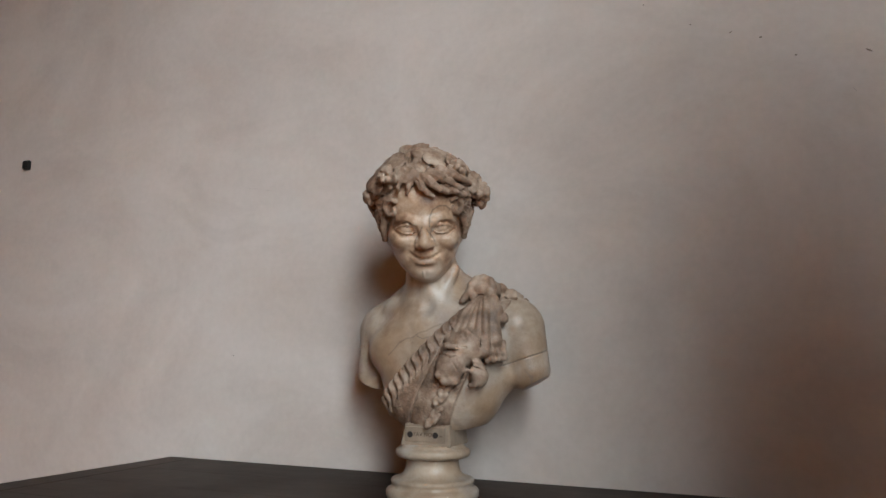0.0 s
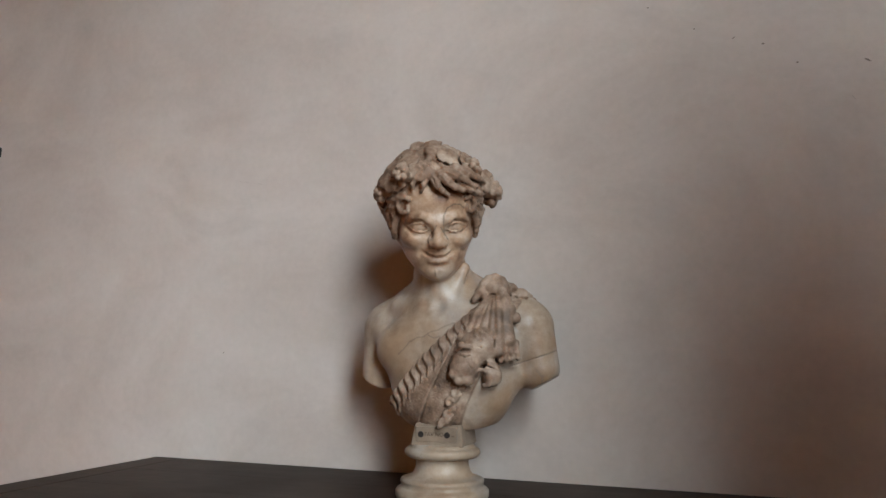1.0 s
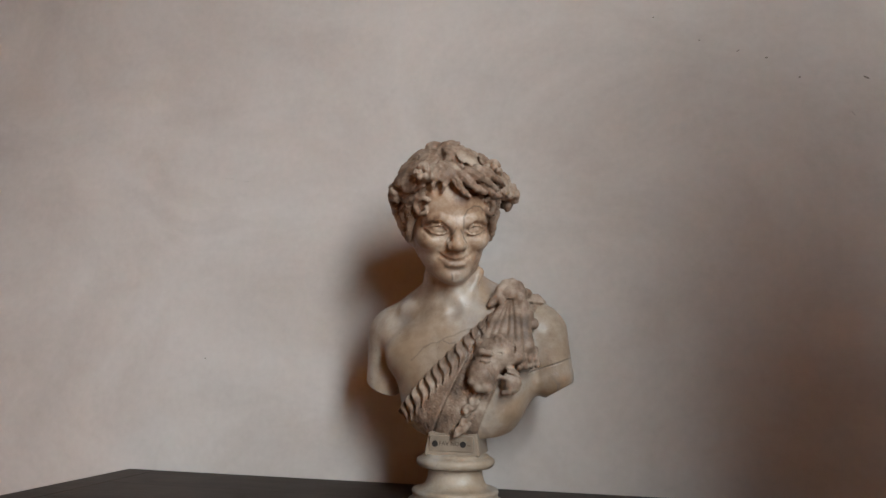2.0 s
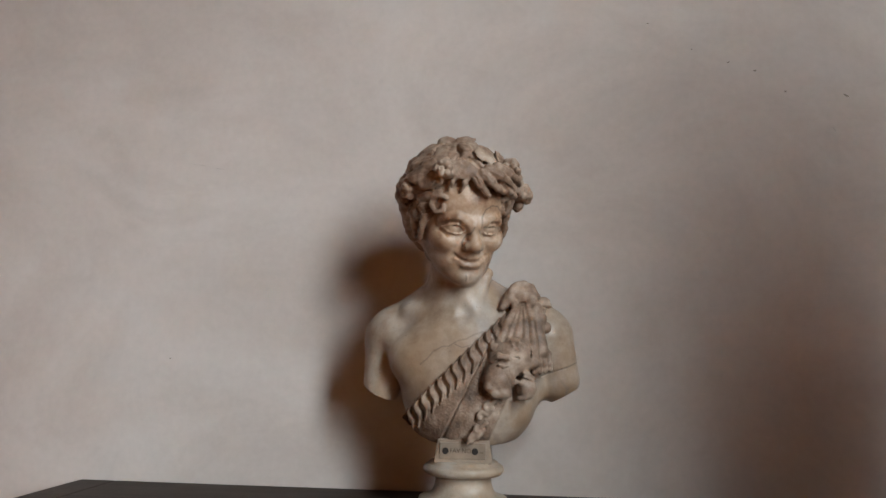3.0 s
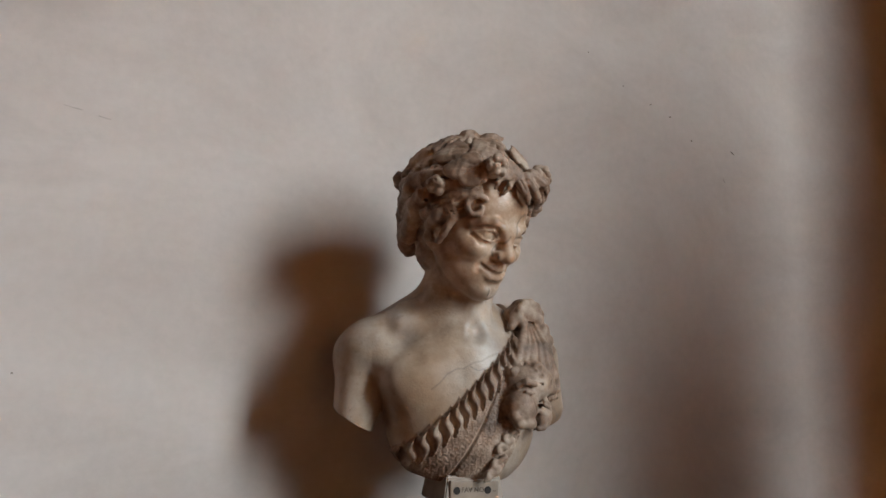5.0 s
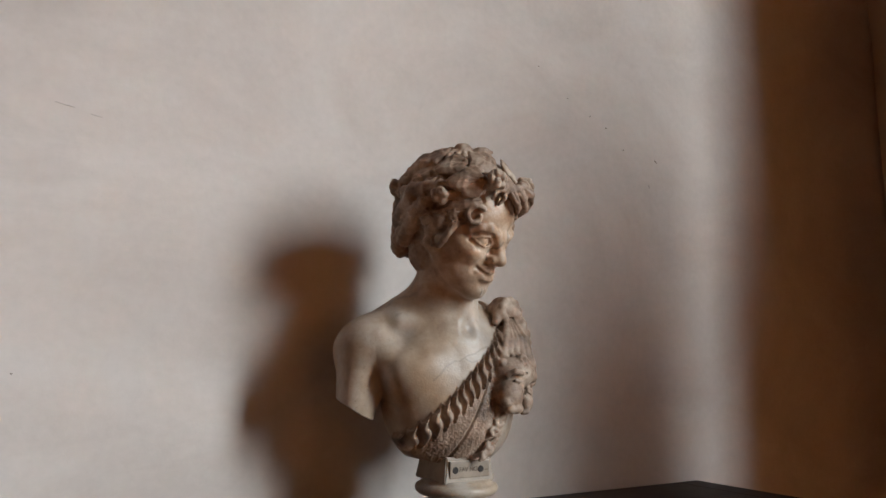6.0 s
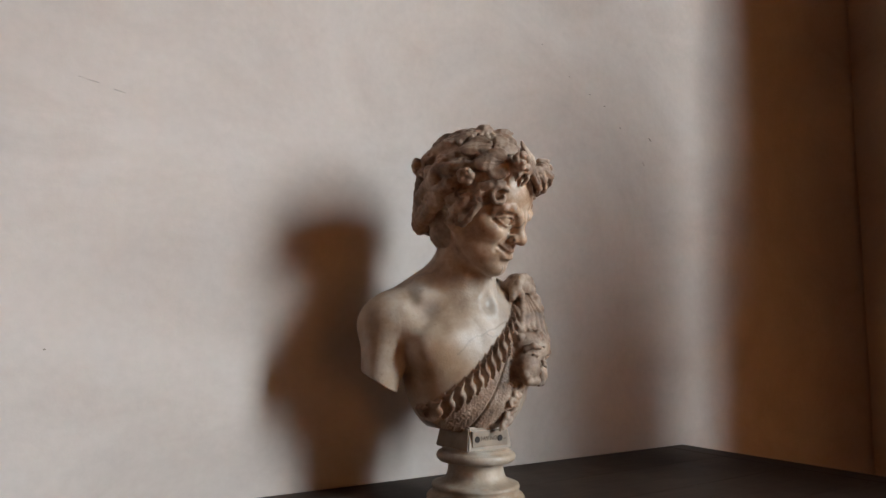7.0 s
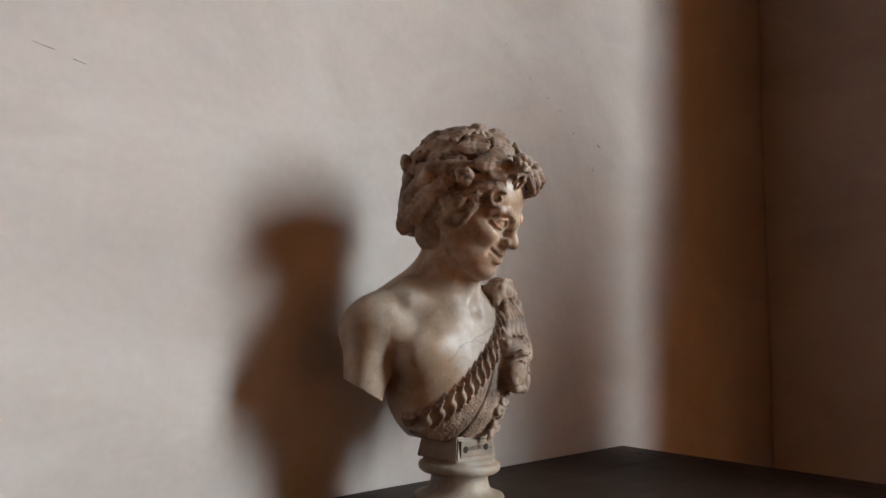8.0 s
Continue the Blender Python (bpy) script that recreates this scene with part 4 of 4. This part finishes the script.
# keep the one main body: loose crumbs are left out
mark = np.arange(len(verts))
for _ in range(200):
    low = mark[faces].min(1)
    before = mark.copy()
    for c in range(4):
        np.minimum.at(mark, faces[:, c], low)
    mark = mark[mark]
    if (mark == before).all():
        break
main = np.bincount(mark).argmax()
keep = mark == main
renum = np.cumsum(keep) - 1
faces = renum[faces[keep[faces[:, 0]]]]
cells, verts = cells[keep], verts[keep]
me = bpy.data.meshes.new("marble_bust")
me.vertices.add(len(verts))
me.vertices.foreach_set("co", verts.astype(np.float32).ravel())
me.loops.add(faces.size)
me.loops.foreach_set("vertex_index", faces.astype(np.int32).ravel())
me.polygons.add(len(faces))
me.polygons.foreach_set("loop_start", np.arange(0, faces.size, 4, dtype=np.int32))
me.polygons.foreach_set("use_smooth", np.ones(len(faces), bool))
me.update(calc_edges=True)
me.validate()
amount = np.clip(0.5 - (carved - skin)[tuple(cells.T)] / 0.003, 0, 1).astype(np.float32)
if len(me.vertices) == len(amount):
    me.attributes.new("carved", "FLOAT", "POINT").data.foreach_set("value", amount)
# old repair joints and veins: dark lines traced over the face, chest and arm
local = (verts - np.array(HEAD_O)) @ HEAD.T
FACE_LINES = ([(0.009, -0.001), (0.0095, 0.016), (0.016, 0.029), (0.028, 0.0355), (0.040, 0.034), (0.047, 0.027)], [(-0.004, 0.000), (-0.010, -0.014), (-0.018, -0.028), (-0.017, -0.034)],
              [(0.004, -0.004), (0.011, -0.016), (0.018, -0.028)], [(-0.006, -0.083), (-0.005, -0.094)])
CHEST_LINES = ([(-0.048, 1.212), (-0.034, 1.220), (-0.022, 1.221), (-0.008, 1.230), (0.006, 1.233), (0.018, 1.240), (0.034, 1.246)], [(-0.012, 1.224), (0.000, 1.219), (0.010, 1.222)], [(-0.070, 1.190), (-0.058, 1.200), (-0.048, 1.212)])


def line_distance(px, pz, line):
    best = np.full(len(px), 1.0)
    for (x0, z0), (x1, z1) in zip(line, line[1:]):
        dx, dz = x1 - x0, z1 - z0
        t = np.clip(((px - x0) * dx + (pz - z0) * dz) / (dx * dx + dz * dz), 0, 1)
        best = np.minimum(best, np.hypot(px - x0 - t * dx, pz - z0 - t * dz))
    return best


joint = np.zeros(len(verts))
front = (local[:, 1] < -0.040) & (local[:, 2] < 0.05)
for line in FACE_LINES:
    joint = np.maximum(joint, front * np.clip(1.5 - line_distance(local[:, 0], local[:, 2], line) / 0.0011, 0, 1))
for line in CHEST_LINES:
    joint = np.maximum(joint, (verts[:, 1] < -0.22) * 0.7 * np.clip(1.4 - line_distance(verts[:, 0], verts[:, 2], line) / 0.0011, 0, 1))
_d = np.abs(verts[:, 2] - 1.178 - 0.32 * (verts[:, 0] - 0.14) - 0.12 * (verts[:, 1] + 0.2))
joint = np.maximum(joint, (verts[:, 0] > 0.132) * 0.8 * np.clip(1.5 - _d / 0.0012, 0, 1))
if len(me.vertices) == len(joint):
    me.attributes.new("joint", "FLOAT", "POINT").data.foreach_set("value", (joint * (1 - amount)).astype(np.float32))
patina = (0.28 + 0.72 * np.clip((verts[:, 2] - 1.325) / 0.035, 0, 1)).astype(np.float32)
if len(me.vertices) == len(patina):
    me.attributes.new("patina", "FLOAT", "POINT").data.foreach_set("value", patina)
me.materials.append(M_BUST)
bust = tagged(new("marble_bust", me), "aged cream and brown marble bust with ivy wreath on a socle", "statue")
del skin, carved, body, chest


# ---------------------------------------------------------------- small things on the wall
hook = tagged(new("wall_sensor"), "small ribbed black plastic fitting fixed to the plaster wall", "wall fitting")
hook.location = (-1.438, -0.004, 1.759)
bpy.context.view_layer.update()
part("plate", box(-1.449, -1.427, -0.012, 0.003, 1.745, 1.773, 0.002), M_BLACK, hook)
for i in range(3):
    part("rib", box(-1.4465 + 0.0065 * i, -1.4430 + 0.0065 * i, -0.016, -0.011, 1.748, 1.770, 0.0008), M_BLACK, hook)


def chip(x, z, w, h, turn, mat):
    """A small uneven scuff or nail hole on the plaster."""
    bm = bmesh.new()
    n = 10
    y = 0.006 * noise.noise((x * 1.3, 5.0, z * 1.3)) + 0.003 * noise.noise((x * 4, 9.0, z * 4))
    rim, top = [], []
    for i in range(n):
        a = 2 * math.pi * i / n
        q = rng.uniform(0.7, 1.1)
        u, v = w / 2 * q * math.cos(a), h / 2 * q * math.sin(a)
        c, s = math.cos(turn), math.sin(turn)
        rim.append(bm.verts.new((x + c * u - s * v, y + 0.001, z + s * u + c * v)))
        top.append(bm.verts.new((x + 0.7 * (c * u - s * v), y - 0.0012, z + 0.7 * (s * u + c * v))))
    for i in range(n):
        bm.faces.new((rim[i], rim[(i + 1) % n], top[(i + 1) % n], top[i]))
    bm.faces.new(top)
    bmesh.ops.recalc_face_normals(bm, faces=bm.faces[:])
    return part("plaster_chip", bm, mat, wall_n)


for x, z, w, h, turn in ((0.659, 1.773, 0.006, 0.0045, 0), (0.599, 1.820, 0.008, 0.004, 0.1), (0.379, 1.932, 0.006, 0.003, 0), (0.781, 1.763, 0.020, 0.004, -0.6), (-0.633, 1.191, 0.005, 0.004, 0), (0.545, 1.840, 0.010, 0.003, 0.5), (0.470, 1.870, 0.005, 0.003, 0.0)):
    chip(x, z, w, h, turn, M_MARK)

for x, z, w, h, turn in ((-0.604, 1.616, 0.036, 0.0016, -0.14), (-0.556, 1.607, 0.026, 0.0018, -0.12), (0.752, 1.690, 0.014, 0.0020, -1.0)):
    chip(x, z, w, h, turn, M_SMEAR)
